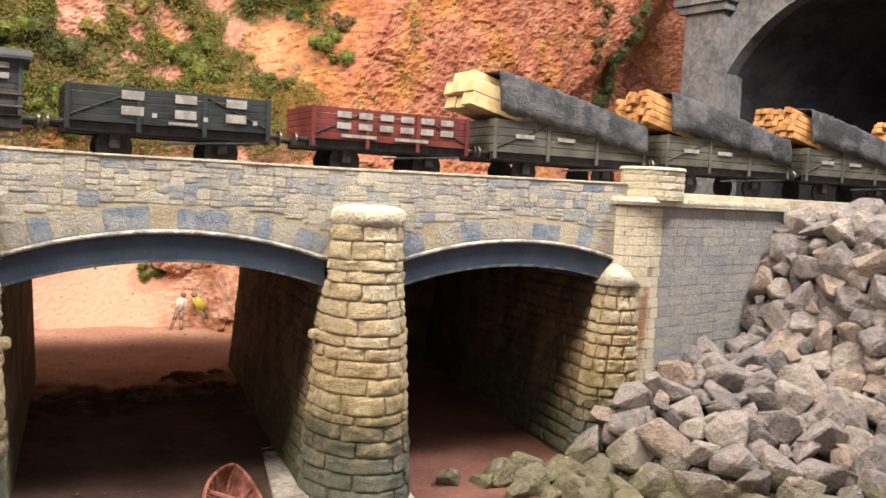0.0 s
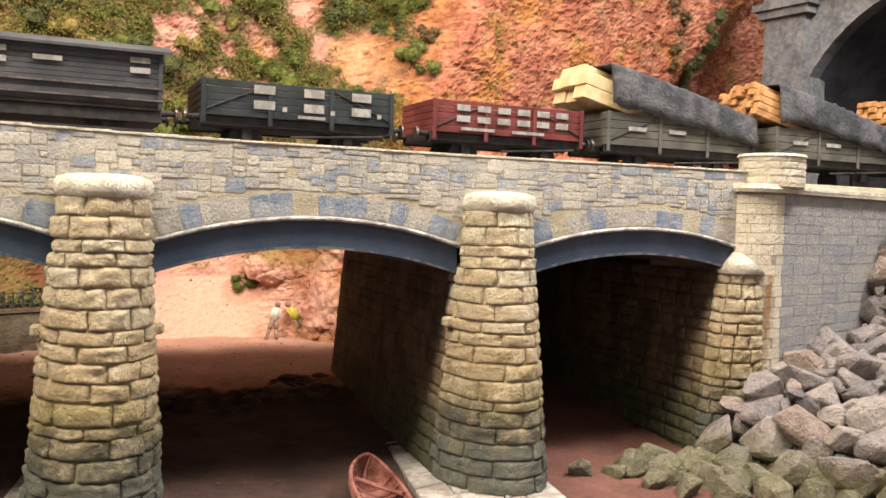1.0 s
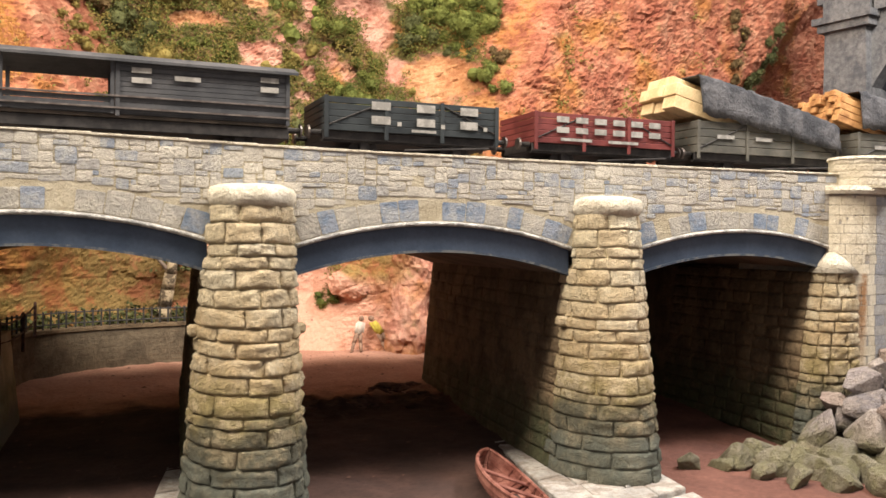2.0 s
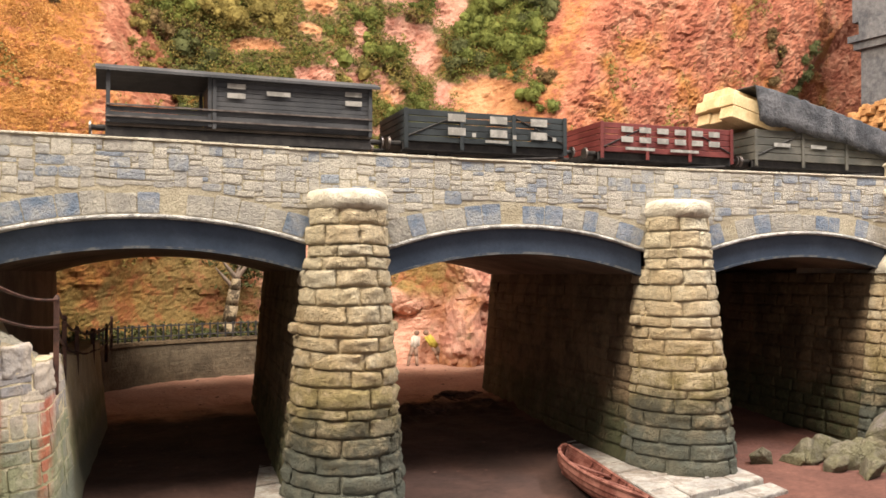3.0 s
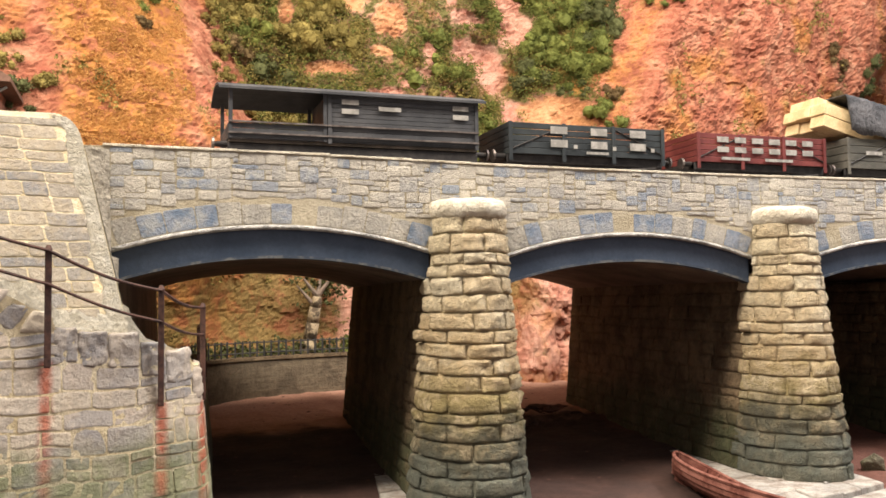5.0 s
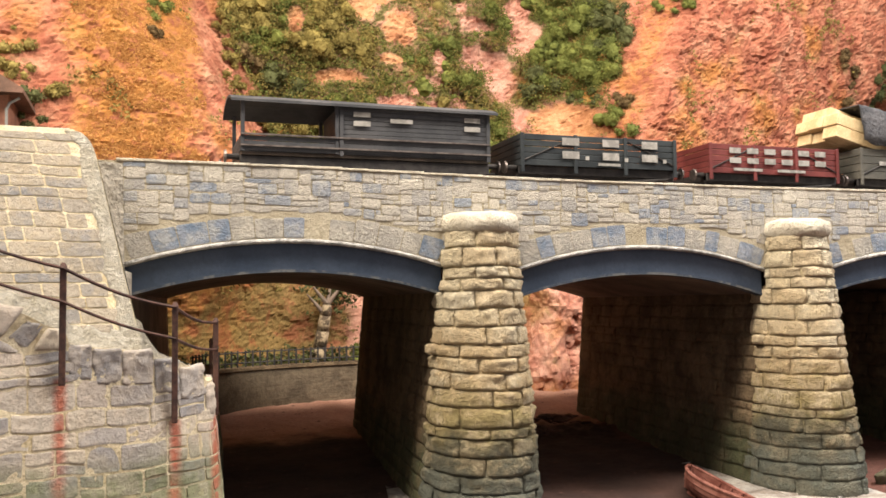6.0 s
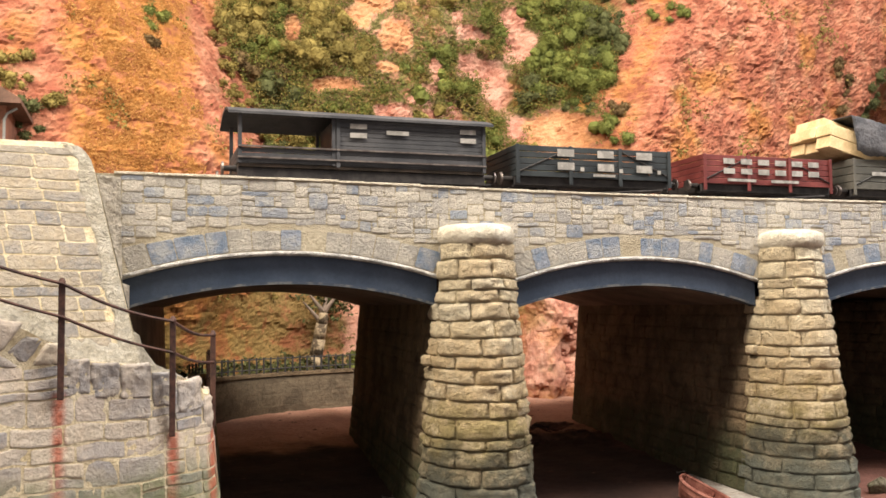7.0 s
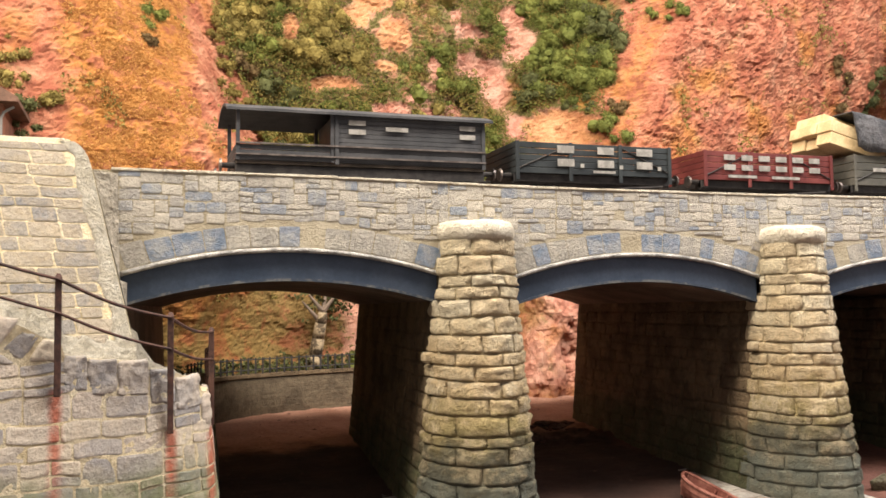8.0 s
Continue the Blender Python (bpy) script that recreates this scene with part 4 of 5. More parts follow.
col = blend(nt, math_node(nt, "MULTIPLY", gully, 0.9), col, rosy)
rim = math_node(nt, "SUBTRACT", xyz[0], math_node(nt, "MULTIPLY_ADD", xyz[2], 0.47, 6.24))
rim = between(nt, math_node(nt, "ABSOLUTE", math_node(nt, "ADD", math_node(nt, "SUBTRACT", rim, 0.3), math_node(nt, "MULTIPLY", shift, 0.2))), 0.9, 0.2)
col = blend(nt, math_node(nt, "MULTIPLY", math_node(nt, "MULTIPLY", rim, 0.55), math_node(nt, "MULTIPLY", between(nt, smear, 0.38, 0.55), between(nt, xyz[2], 9.0, 10.5))), col, ochre)
def stored(name):
    n = nt.nodes.new("ShaderNodeAttribute")
    n.attribute_name = name
    return n.outputs["Fac"]


flock = ramp_node(nt, n3, [(0.3, (0.055, 0.060, 0.018)), (0.7, (0.16, 0.155, 0.048))])
col = blend(nt, math_node(nt, "MULTIPLY", stored("cover"), math_node(nt, "MULTIPLY_ADD", between(nt, smear, 0.38, 0.54), 0.7, 0.25)), col, flock)
warm = ramp_node(nt, between(nt, n2, 0.3, 0.7), [(0.0, (0.34, 0.15, 0.06)), (0.5, (0.47, 0.235, 0.09)), (1.0, (0.55, 0.31, 0.13))])
col = blend(nt, math_node(nt, "MULTIPLY", stored("yellow"), 0.7), col, warm)
low = math_node(nt, "MULTIPLY", between(nt, xyz[2], 9.0, 7.0), between(nt, xyz[0], 0.3, -1.0))
over = math_node(nt, "MULTIPLY", between(nt, xyz[0], 8.6, 7.4), between(nt, xyz[0], 3.5, 4.8))
low = math_node(nt, "MAXIMUM", low, math_node(nt, "MULTIPLY", over, math_node(nt, "MULTIPLY", between(nt, xyz[2], 3.4, 4.4), between(nt, xyz[2], 9.0, 7.0))))
col = blend(nt, math_node(nt, "MULTIPLY", low, 0.6), col, ochre)
col = blend(nt, math_node(nt, "MULTIPLY", low, math_node(nt, "MULTIPLY", between(nt, n2, 0.38, 0.52), 0.8)), col, moss)
col = blend(nt, math_node(nt, "MULTIPLY", between(nt, n1, 0.50, 0.66), 0.8), col, ochre)
col = blend(nt, math_node(nt, "MULTIPLY", between(nt, n2, 0.55, 0.68), math_node(nt, "MULTIPLY", between(nt, n1, 0.42, 0.55), 0.8)), col, moss)
shade = ramp_node(nt, n3, [(0.30, (0.76, 0.74, 0.73)), (0.5, (0.93, 0.93, 0.93)), (0.68, (1.06, 1.05, 1.04))])
col = blend(nt, 0.9, col, shade, "MULTIPLY")
sand_x = math_node(nt, "ABSOLUTE", math_node(nt, "SUBTRACT", xyz[0], 2.9))
sand = math_node(nt, "MULTIPLY", between(nt, math_node(nt, "ADD", sand_x, math_node(nt, "MULTIPLY", n2, 1.0)), 4.9, 4.1), between(nt, math_node(nt, "ADD", xyz[2], math_node(nt, "MULTIPLY", math_node(nt, "MAXIMUM", math_node(nt, "SUBTRACT", xyz[0], 3.6), 0.0), 1.1)), 6.6, 6.0))
pink = ramp_node(nt, n3, [(0.3, (0.52, 0.26, 0.175)), (0.5, (0.62, 0.34, 0.24)), (0.75, (0.66, 0.38, 0.275))])
col = blend(nt, sand, col, pink)
nt.links.new(col, b.inputs["Base Color"])
b.inputs["Roughness"].default_value = 0.95
b.inputs["Specular IOR Level"].default_value = 0.1
bp = nt.nodes.new("ShaderNodeBump")
bp.inputs["Strength"].default_value = 0.6
bp.inputs["Distance"].default_value = 0.22 * U
nt.links.new(math_node(nt, "ADD", n3, n2), bp.inputs["Height"])
nt.links.new(bp.outputs[0], b.inputs["Normal"])
mat_cliff = m
cliff = raw("cliff", verts, faces, mat_cliff)
for name, values in (("cover", cover), ("yellow", yellow)):
    cliff.data.attributes.new(name, "FLOAT", "POINT").data.foreach_set("value", values)
tagged(cliff, "crumbly red and ochre sandstone cliff with gullies and moss", "cliff", kind="structure")



def outcrop(x, y, z, rx, ry, rz, label):
    """A craggy lump of the same rock standing out of the cliff foot."""
    bm = bmesh.new()
    bmesh.ops.create_icosphere(bm, subdivisions=5, radius=1.0)
    for v in bm.verts:
        p = Vector((v.co.x * rx, v.co.y * ry, v.co.z * rz))
        _, cell = noise.voronoi(p * 1.1 + Vector((x, y, z)), distance_metric="DISTANCE")
        _, chip = noise.voronoi(p * 3.2 + Vector((x, y, z)), distance_metric="DISTANCE")
        k = 1 + 0.16 * noise.noise(cell[0] * 4.1) + 0.06 * noise.noise(chip[0] * 3.3) + 0.16 * noise.fractal(p * 1.3 + Vector((x, y, z)), 0.8, 2.0, 4)
        v.co = Vector((x, y, z)) + p * k
    return tagged(part("outcrop", bm, mat_cliff), label, "rock", "red rocks at the cliff foot", "structure")


outcrop(8.4, 40.6, 1.6, 1.05, 1.0, 2.6, "craggy red sandstone rock at the back of the beach")
outcrop(9.6, 41.0, 4.6, 1.9, 1.4, 2.2, "craggy red sandstone rock at the back of the beach")
outcrop(6.3, 42.5, 3.75, 1.3, 0.9, 0.85, "dark red broken rock ledge over the sand slope")
outcrop(7.5, 42.0, 3.7, 0.8, 0.8, 0.9, "dark red broken rock ledge over the sand slope")

verts = []
gx = np.concatenate([np.linspace(-60, -13, 40), np.linspace(-12.86, 19, 228), np.linspace(19.5, 70, 40)])
gy = np.concatenate([np.linspace(-40, 15, 60), np.linspace(15.14, 42, 192), np.linspace(42.5, 46, 6)])
for y in gy:
    for x in gx:
        k = noise.fractal((x * 0.5, y * 0.5, 1.0), 0.8, 2.0, 4)
        ridge = max(0.0, 1 - abs(y - 30.6 - 0.25 * (x - 3) + 0.8 * noise.noise((x * 0.5, y * 0.3, 6.0))) / 3.2) if -2 < x < 7 else 0.0
        grit = noise.fractal((x * 2.6, y * 2.6, 4.0), 0.7, 2.0, 3)
        lump = max(0.0, noise.noise((x * 1.5, y * 1.9, 9.0))) + 0.6 * max(0.0, noise.noise((x * 3.4, y * 3.9, 2.0)))
        verts.append((x, y, ground_z(x, y) + 0.07 * k * (1 if y > 14 else 0.5) + (0.025 * grit + 0.34 * ridge * lump if y > 15 else 0.0)))
w = len(gx)
faces = [(j * w + i, j * w + i + 1, (j + 1) * w + i + 1, (j + 1) * w + i) for j in range(len(gy) - 1) for i in range(w - 1)]
tagged(raw("ground", verts, faces, mat_sand, smooth=True), "red sand beach running under the bridge, darker towards the front", "beach", kind="structure")

# sea-wall behind the first arch, with a fence on it
sea = thing("wall_sea")
tagged(sea, "curved tan coursed stone sea wall with pale coping", "sea wall", kind="structure")
SEA = [(-8.6, 36.0), (-8.0, 37.4), (-6.6, 38.6), (-4.5, 39.6), (-2.6, 40.2), (-1.0, 40.6)]
SLEN = [0.0]
for p, q in zip(SEA, SEA[1:]):
    SLEN.append(SLEN[-1] + math.dist(p, q))


def sea_at(u, v, d):
    x, y = (float(np.interp(u, SLEN, [p[i] for p in SEA])) for i in (0, 1))
    x2, y2 = (float(np.interp(u + 0.1, SLEN, [p[i] for p in SEA]) - np.interp(u - 0.1, SLEN, [p[i] for p in SEA])) for i in (0, 1))
    n = math.hypot(x2, y2)
    return (x + y2 / n * d, y - x2 / n * d, v)


us = np.linspace(0, SLEN[-1], 24)
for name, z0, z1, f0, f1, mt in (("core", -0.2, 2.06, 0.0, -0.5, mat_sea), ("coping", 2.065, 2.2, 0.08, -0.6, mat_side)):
    verts = []
    for u in us:
        verts += [sea_at(u, z0, f0), sea_at(u, z1, f0), sea_at(u, z1, f1), sea_at(u, z0, f1)]
    faces = [(i * 4 + k, i * 4 + 4 + k, i * 4 + 4 + (k + 1) % 4, i * 4 + (k + 1) % 4) for i in range(len(us) - 1) for k in range(4)] + [(3, 2, 1, 0), tuple(range(len(verts) - 4, len(verts)))]
    raw(name, verts, faces, mt, sea)
v = 0.1
while v < 2.0:
    for a, b in spans(random.uniform(-0.3, 0), SLEN[-1], 0.4, 0.8):
        stone("stone", sea_at, max(a, 0), b, v, min(v + 0.24, 2.06), 0.006, 0.012, mat_sea, sea, gap=0.012, ns=FLAT_U, vs=FLAT_V)
    v += 0.24
fence = thing("fence")
tagged(fence, "low black iron fence along the sea wall coping", "fence")
u = 0.0
while u < SLEN[-1]:
    x, y, _ = sea_at(u, 0, -0.2)
    part("post", box(x - 0.035, x + 0.035, y - 0.035, y + 0.035, 2.18, 2.9), mat_black, fence)
    u += 0.36
for z in (2.38, 2.82):
    part("rail", sweep([sea_at(a, z, -0.2) for a in us], 0.03), mat_black, fence)

# ---- tunnel portal at the far end ----
portal = thing("tunnel_portal", 0, 0, 0)
tagged(portal, "tall dark grey stone tunnel portal with pilaster and cornice", "tunnel portal", kind="structure")
YC, ZC, RR = 30.4, 10.5, 9.0


def portal_pt(y, z, d=0.0):
    return (35.0 + 0.19 * (41.5 - y) - d, y - 0.19 * d, z)


def portal_slab(name, outline, d0, d1, mat, parent):
    n = len(outline)
    verts = [portal_pt(y, z, d0) for y, z in outline] + [portal_pt(y, z, d1) for y, z in outline]
    faces = [tuple(range(n)), tuple(range(n, 2 * n))[::-1]] + [(i, (i + 1) % n, n + (i + 1) % n, n + i) for i in range(n)]
    return raw(name, verts, faces, mat, parent)


arc = [(YC + RR * math.cos(a), ZC + RR * math.sin(a)) for a in np.linspace(0, math.pi, 33)]
portal_slab("spandrel", [(39.8, 6.5), (39.8, 20.5), (19, 20.5), (19, 6.5), (21.4, 6.5)] + arc[::-1], 0.0, -1.0, mat_portal, portal)
portal_slab("pilaster", [(40.95, 6.5), (40.8, 18.5), (38.25, 18.5), (38.0, 6.5)], 0.55, -1.5, mat_portal, portal)
portal_slab("cornice", [(41.1, 18.5), (41.1, 18.95), (37.9, 18.95), (37.9, 18.5)], 0.85, -1.5, mat_portal, portal)
portal_slab("cornice", [(41.35, 18.96), (41.35, 19.35), (37.7, 19.35), (37.7, 18.96)], 1.05, -1.5, mat_portal, portal)
portal_slab("pedestal", [(41.0, 19.36), (41.0, 20.34), (38.1, 20.34), (38.1, 19.36)], 0.45, -1.5, mat_portal, portal)
portal_slab("entablature", [(37.9, 19.35), (37.9, 20.3), (18, 20.3), (18, 19.35)], 0.35, -0.9, mat_portal, portal)
portal_slab("parapet", [(41.5, 20.35), (41.5, 23.5), (17, 23.5), (17, 20.35)], 0.3, -1.5, mat_portal, portal)
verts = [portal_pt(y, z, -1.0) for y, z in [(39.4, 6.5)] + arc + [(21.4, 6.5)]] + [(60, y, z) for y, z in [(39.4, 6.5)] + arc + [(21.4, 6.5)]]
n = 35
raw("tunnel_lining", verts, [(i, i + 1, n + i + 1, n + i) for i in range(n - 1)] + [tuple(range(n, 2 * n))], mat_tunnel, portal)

# ---- rock embankment ----
def bank_z(x, y):
    z = float(np.interp(x, [11, 13.2, 15.3, 17, 20.9, 22.0, 22.9, 23.6, 40], [-2.0, 0.0, 1.9, 2.3, 3.2, 5.2, 6.9, 7.3, 7.5]))
    return z - 0.42 * max(0.0, 18.6 - y)


verts, gx, gy = [], np.linspace(11, 44, 90), np.linspace(4, 23.4, 56)
for y in gy:
    for x in gx:
        verts.append((x, y, (-0.9 if y > 20.9 and x < 16.5 else max(bank_z(x, y) - 0.45, -0.8)) + 0.1 * noise.noise((x, y, 0))))
w = len(gx)
bank = raw("bank", verts, [(j * w + i, j * w + i + 1, (j + 1) * w + i + 1, (j + 1) * w + i) for j in range(len(gy) - 1) for i in range(w - 1)], mat_soil)
tagged(bank, "sloping bank of tipped grey and brown broken rocks", "rock bank", kind="structure")

ROCKS = []
for i in range(22):
    bm = bmesh.new()
    for k in range(13):
        p = Vector((random.gauss(0, 1), random.gauss(0, 1), random.gauss(0, 1))).normalized() * random.uniform(0.85, 1.1)
        bm.verts.new((p.x * 1.12, p.y * 0.95, p.z * 0.86))
    bmesh.ops.convex_hull(bm, input=bm.verts[:])
    bmesh.ops.delete(bm, geom=[v for v in bm.verts if not v.link_faces], context="VERTS")
    bmesh.ops.bevel(bm, geom=bm.edges[:], offset=0.085, segments=1, affect="EDGES", clamp_overlap=True)
    for v in bm.verts:
        v.co *= 1.03 + 0.10 * noise.noise(v.co * 2.2 + Vector((i * 3.7, 0, 0)))
    bm.transform(Matrix.Scale(U, 4))
    me = bpy.data.meshes.new("rock")
    bm.to_mesh(me)
    bm.free()
    me.materials.append(mat_rock)
    ROCKS.append(me)


def rock(x, y, z, r, parent):
    ob = new("rock", random.choice(ROCKS))
    ob.parent = parent
    ob.matrix_basis = Matrix.LocRotScale(Vector((x, y, z)) * U, Euler([random.uniform(-0.5, 0.5), random.uniform(-0.5, 0.5), random.uniform(0, 6.3)]), Vector((r, r * random.uniform(0.75, 1.1), r * random.uniform(0.8, 1.2))))
    return ob


placed = []
for lo, hi, pack, count in ((0.56, 0.86, 0.64, 150), (0.38, 0.56, 0.54, 300)):
    for _ in range(30000):
        if len(placed) >= count:
            break
        x, y = random.uniform(12.6, 25.2), random.uniform(12.8, 21.9)
        z = bank_z(x, y) - (0.0 if lo > 0.4 else 0.1)
        if z < -0.3 or y > min(20.1 + 0.24 * max(0, x - 16), 21.9):
            continue
        r = random.uniform(lo, hi)
        if any((x - a) ** 2 + (y - b) ** 2 + (z - c) ** 2 < (pack * (r + q)) ** 2 for a, b, c, q in placed):
            continue
        placed.append((x, y, z, r))
        rock(x, y, z, r, bank)
verts, faces = [], []
for _ in range(520):
    x, y = random.uniform(12.4, 26.5), random.uniform(10.0, 22.0)
    z = bank_z(x, y) - 0.75
    if z < -0.6 or y > min(20.2 + 0.24 * max(0, x - 16), 22.0):
        continue
    me, r = random.choice(ROCKS), random.uniform(0.36, 0.6)
    turn = Euler([random.uniform(-0.6, 0.6), random.uniform(-0.6, 0.6), random.uniform(0, 6.3)]).to_matrix()
    n = len(verts)
    verts += [tuple(Vector((x, y, z)) + turn @ (v.co / U * r)) for v in me.vertices]
    faces += [tuple(n + i for i in p.vertices) for p in me.polygons]
lower = raw("rock_fill", verts, faces, mat_rock, bank)
lower["kind"] = "stuff"
for x, y, r in ((9.6, 20.6, 0.42), (10.4, 20.2, 0.34), (11.0, 20.5, 0.62), (11.9, 20.4, 0.66), (12.5, 19.8, 0.55), (11.6, 19.4, 0.5), (12.3, 18.8, 0.6), (12.9, 20.4, 0.5), (10.9, 19.2, 0.4), (12.9, 18.2, 0.6), (12.2, 17.6, 0.55), (11.2, 18.2, 0.45), (13.0, 17.0, 0.6)):
    rock(x, y, -0.42 + 0.1 * r, r * 1.2, bank)

# ---- vegetation ----
def leaf_material(name, dark, light):
    m, nt, b, vec = nodes_of(name)
    geo = nt.nodes.new("ShaderNodeNewGeometry")
    col = ramp_node(nt, geo.outputs["Random Per Island"], [(0.0, dark), (1.0, light)])
    col = blend(nt, 0.6, col, ramp_node(nt, noise_node(nt, vec, 0.9, 4), [(0.3, dark), (0.7, light)]))
    nt.links.new(col, b.inputs["Base Color"])
    b.inputs["Roughness"].default_value = 0.8
    b.inputs["Specular IOR Level"].default_value = 0.15
    return m


LEAVES = {
    "olive": leaf_material("olive_foliage", (0.12, 0.098, 0.030), (0.29, 0.225, 0.065)),
    "green": leaf_material("green_foliage", (0.065, 0.084, 0.022), (0.18, 0.19, 0.044)),
    "dark": leaf_material("dark_foliage", (0.055, 0.062, 0.024), (0.11, 0.115, 0.043)),
    "brown": leaf_material("brown_scrub", (0.07, 0.045, 0.02), (0.17, 0.115, 0.05)),
}


def leaves(name, points, size, mat, cores=()):
    """Small bent leaf clumps at the points, as one mesh. cores: x, y, z, radius of dense twiggy hearts inside."""
    pts = np.asarray(points, float)
    rng = np.random.default_rng(len(pts) + int(abs(pts[0][0]) * 100))
    c = np.repeat(pts, 3, axis=0)
    c += rng.normal(size=c.shape) * size * 0.6
    d = rng.normal(size=c.shape)
    d /= np.linalg.norm(d, axis=1)[:, None]
    e = np.cross(d, rng.normal(size=c.shape))
    e /= np.linalg.norm(e, axis=1)[:, None] + 1e-9
    s = size * rng.uniform(0.6, 1.5, size=(len(c), 1))
    f = np.cross(d, e) * s * 0.2
    verts = np.stack([c - d * s, c + e * s * 0.6 - f, c + d * s, c - e * s * 0.6 - f], axis=1).reshape(-1, 3)
    n = np.arange(len(c)) * 4
    faces = np.concatenate([np.stack([n, n + 1, n + 2], 1), np.stack([n, n + 2, n + 3], 1)])
    verts, faces = verts.tolist(), faces.tolist()
    for x, y, z, r in cores:
        bm = bmesh.new()
        bmesh.ops.create_icosphere(bm, subdivisions=2, radius=r)
        n = len(verts)
        for i, v in enumerate(bm.verts):
            v.index = i
            k = 1 + 0.5 * noise.noise(v.co * 5 + Vector((x, y, z)))
            verts.append((x + v.co.x * k, y + v.co.y * k, z + v.co.z * k))
        faces += [tuple(n + v.index for v in f.verts) for f in bm.faces]
        bm.free()
    return raw(name, verts, faces, mat)


def bush(x, y, z, rx, rz, tone, label):
    """Rounded clumps of leaves that stand out from the cliff."""
    rng = np.random.default_rng(int(abs(x) * 311 + z * 97))
    pts, hearts = [], []
    small = min(rx, rz) < 0.75
    for _ in range(max(9, int((16 if small else 9) * rx * rz))):
        r = rng.uniform(0.09, 0.30) if small else rng.uniform(0.16, 0.60) * min(1.0, 0.45 + min(rx, rz) * 0.5)
        a, b = rng.uniform(0, 2 * math.pi), math.sqrt(rng.uniform(0, 1)) * 0.98
        cx_, cz_ = x + math.cos(a) * b * rx, z + math.sin(a) * b * rz
        if open_ground(cx_, cz_) < 1.0 and rx > 0.35:
            continue
        cy_ = cliff_y(cx_, cz_) - rng.uniform(0.0, 0.9) * (1.15 - b * b) * (0.3 if small else min(1.0, 0.35 + rx * 0.6))
        d = rng.normal(size=(int(900 * r * r) + 50, 3))
        d /= np.linalg.norm(d, axis=1)[:, None]
        d *= r * rng.uniform(0.72, 1.12, size=(len(d), 1))
        shell = np.array((cx_, cy_, cz_)) + d[d[:, 1] < r * 0.5] * (1.15, 1.0, 0.9)
        if rx > 0.35:
            shell = shell[[open_ground(p[0], p[2]) > 0.8 for p in shell]]
        pts.append(shell)
        hearts.append((cx_, cy_, cz_, r * 0.74))
    if not pts:
        return None
    ob = leaves("bush", np.concatenate(pts), 0.037, LEAVES[tone], hearts)
    return tagged(ob, label, "bush", "bushes on the cliff")


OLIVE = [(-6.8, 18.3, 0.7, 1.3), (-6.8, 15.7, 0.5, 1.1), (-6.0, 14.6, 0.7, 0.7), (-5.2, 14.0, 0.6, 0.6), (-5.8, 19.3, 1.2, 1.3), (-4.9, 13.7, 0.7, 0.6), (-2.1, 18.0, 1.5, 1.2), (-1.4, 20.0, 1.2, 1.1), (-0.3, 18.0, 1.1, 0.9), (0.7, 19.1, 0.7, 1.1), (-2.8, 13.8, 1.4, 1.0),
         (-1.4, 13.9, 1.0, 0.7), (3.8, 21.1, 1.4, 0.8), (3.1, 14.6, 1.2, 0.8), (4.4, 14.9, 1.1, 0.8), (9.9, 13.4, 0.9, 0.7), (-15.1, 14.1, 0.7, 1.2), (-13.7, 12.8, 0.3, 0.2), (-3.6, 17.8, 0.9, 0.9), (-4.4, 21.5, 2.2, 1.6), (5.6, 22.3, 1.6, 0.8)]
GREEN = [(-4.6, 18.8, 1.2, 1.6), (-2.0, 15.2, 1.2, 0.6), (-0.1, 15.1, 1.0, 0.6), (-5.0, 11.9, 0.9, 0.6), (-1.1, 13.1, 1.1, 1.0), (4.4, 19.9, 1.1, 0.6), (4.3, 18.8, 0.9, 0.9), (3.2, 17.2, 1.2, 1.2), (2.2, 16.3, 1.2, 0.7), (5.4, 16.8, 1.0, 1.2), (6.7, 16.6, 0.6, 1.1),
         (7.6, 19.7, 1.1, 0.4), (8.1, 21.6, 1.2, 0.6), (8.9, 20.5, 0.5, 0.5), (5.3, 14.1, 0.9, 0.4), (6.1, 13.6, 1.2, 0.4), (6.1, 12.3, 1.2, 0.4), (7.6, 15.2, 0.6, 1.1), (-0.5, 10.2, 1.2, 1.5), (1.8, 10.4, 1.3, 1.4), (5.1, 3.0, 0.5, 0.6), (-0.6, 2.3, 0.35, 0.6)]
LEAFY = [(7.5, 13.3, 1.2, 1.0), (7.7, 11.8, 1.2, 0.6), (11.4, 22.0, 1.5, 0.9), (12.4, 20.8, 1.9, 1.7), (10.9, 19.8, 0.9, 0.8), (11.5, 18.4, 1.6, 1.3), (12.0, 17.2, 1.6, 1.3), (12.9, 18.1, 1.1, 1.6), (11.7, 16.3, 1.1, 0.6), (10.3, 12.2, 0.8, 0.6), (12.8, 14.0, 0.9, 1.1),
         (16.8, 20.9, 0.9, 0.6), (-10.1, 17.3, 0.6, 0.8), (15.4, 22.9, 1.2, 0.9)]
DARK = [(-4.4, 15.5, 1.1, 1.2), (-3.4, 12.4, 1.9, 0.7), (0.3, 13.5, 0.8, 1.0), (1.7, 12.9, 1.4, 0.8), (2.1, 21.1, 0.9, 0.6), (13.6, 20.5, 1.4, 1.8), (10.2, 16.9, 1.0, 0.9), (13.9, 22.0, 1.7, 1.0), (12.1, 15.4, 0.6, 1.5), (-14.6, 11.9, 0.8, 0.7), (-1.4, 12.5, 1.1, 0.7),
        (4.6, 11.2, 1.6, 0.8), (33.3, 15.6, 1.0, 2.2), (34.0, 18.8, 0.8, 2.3)]
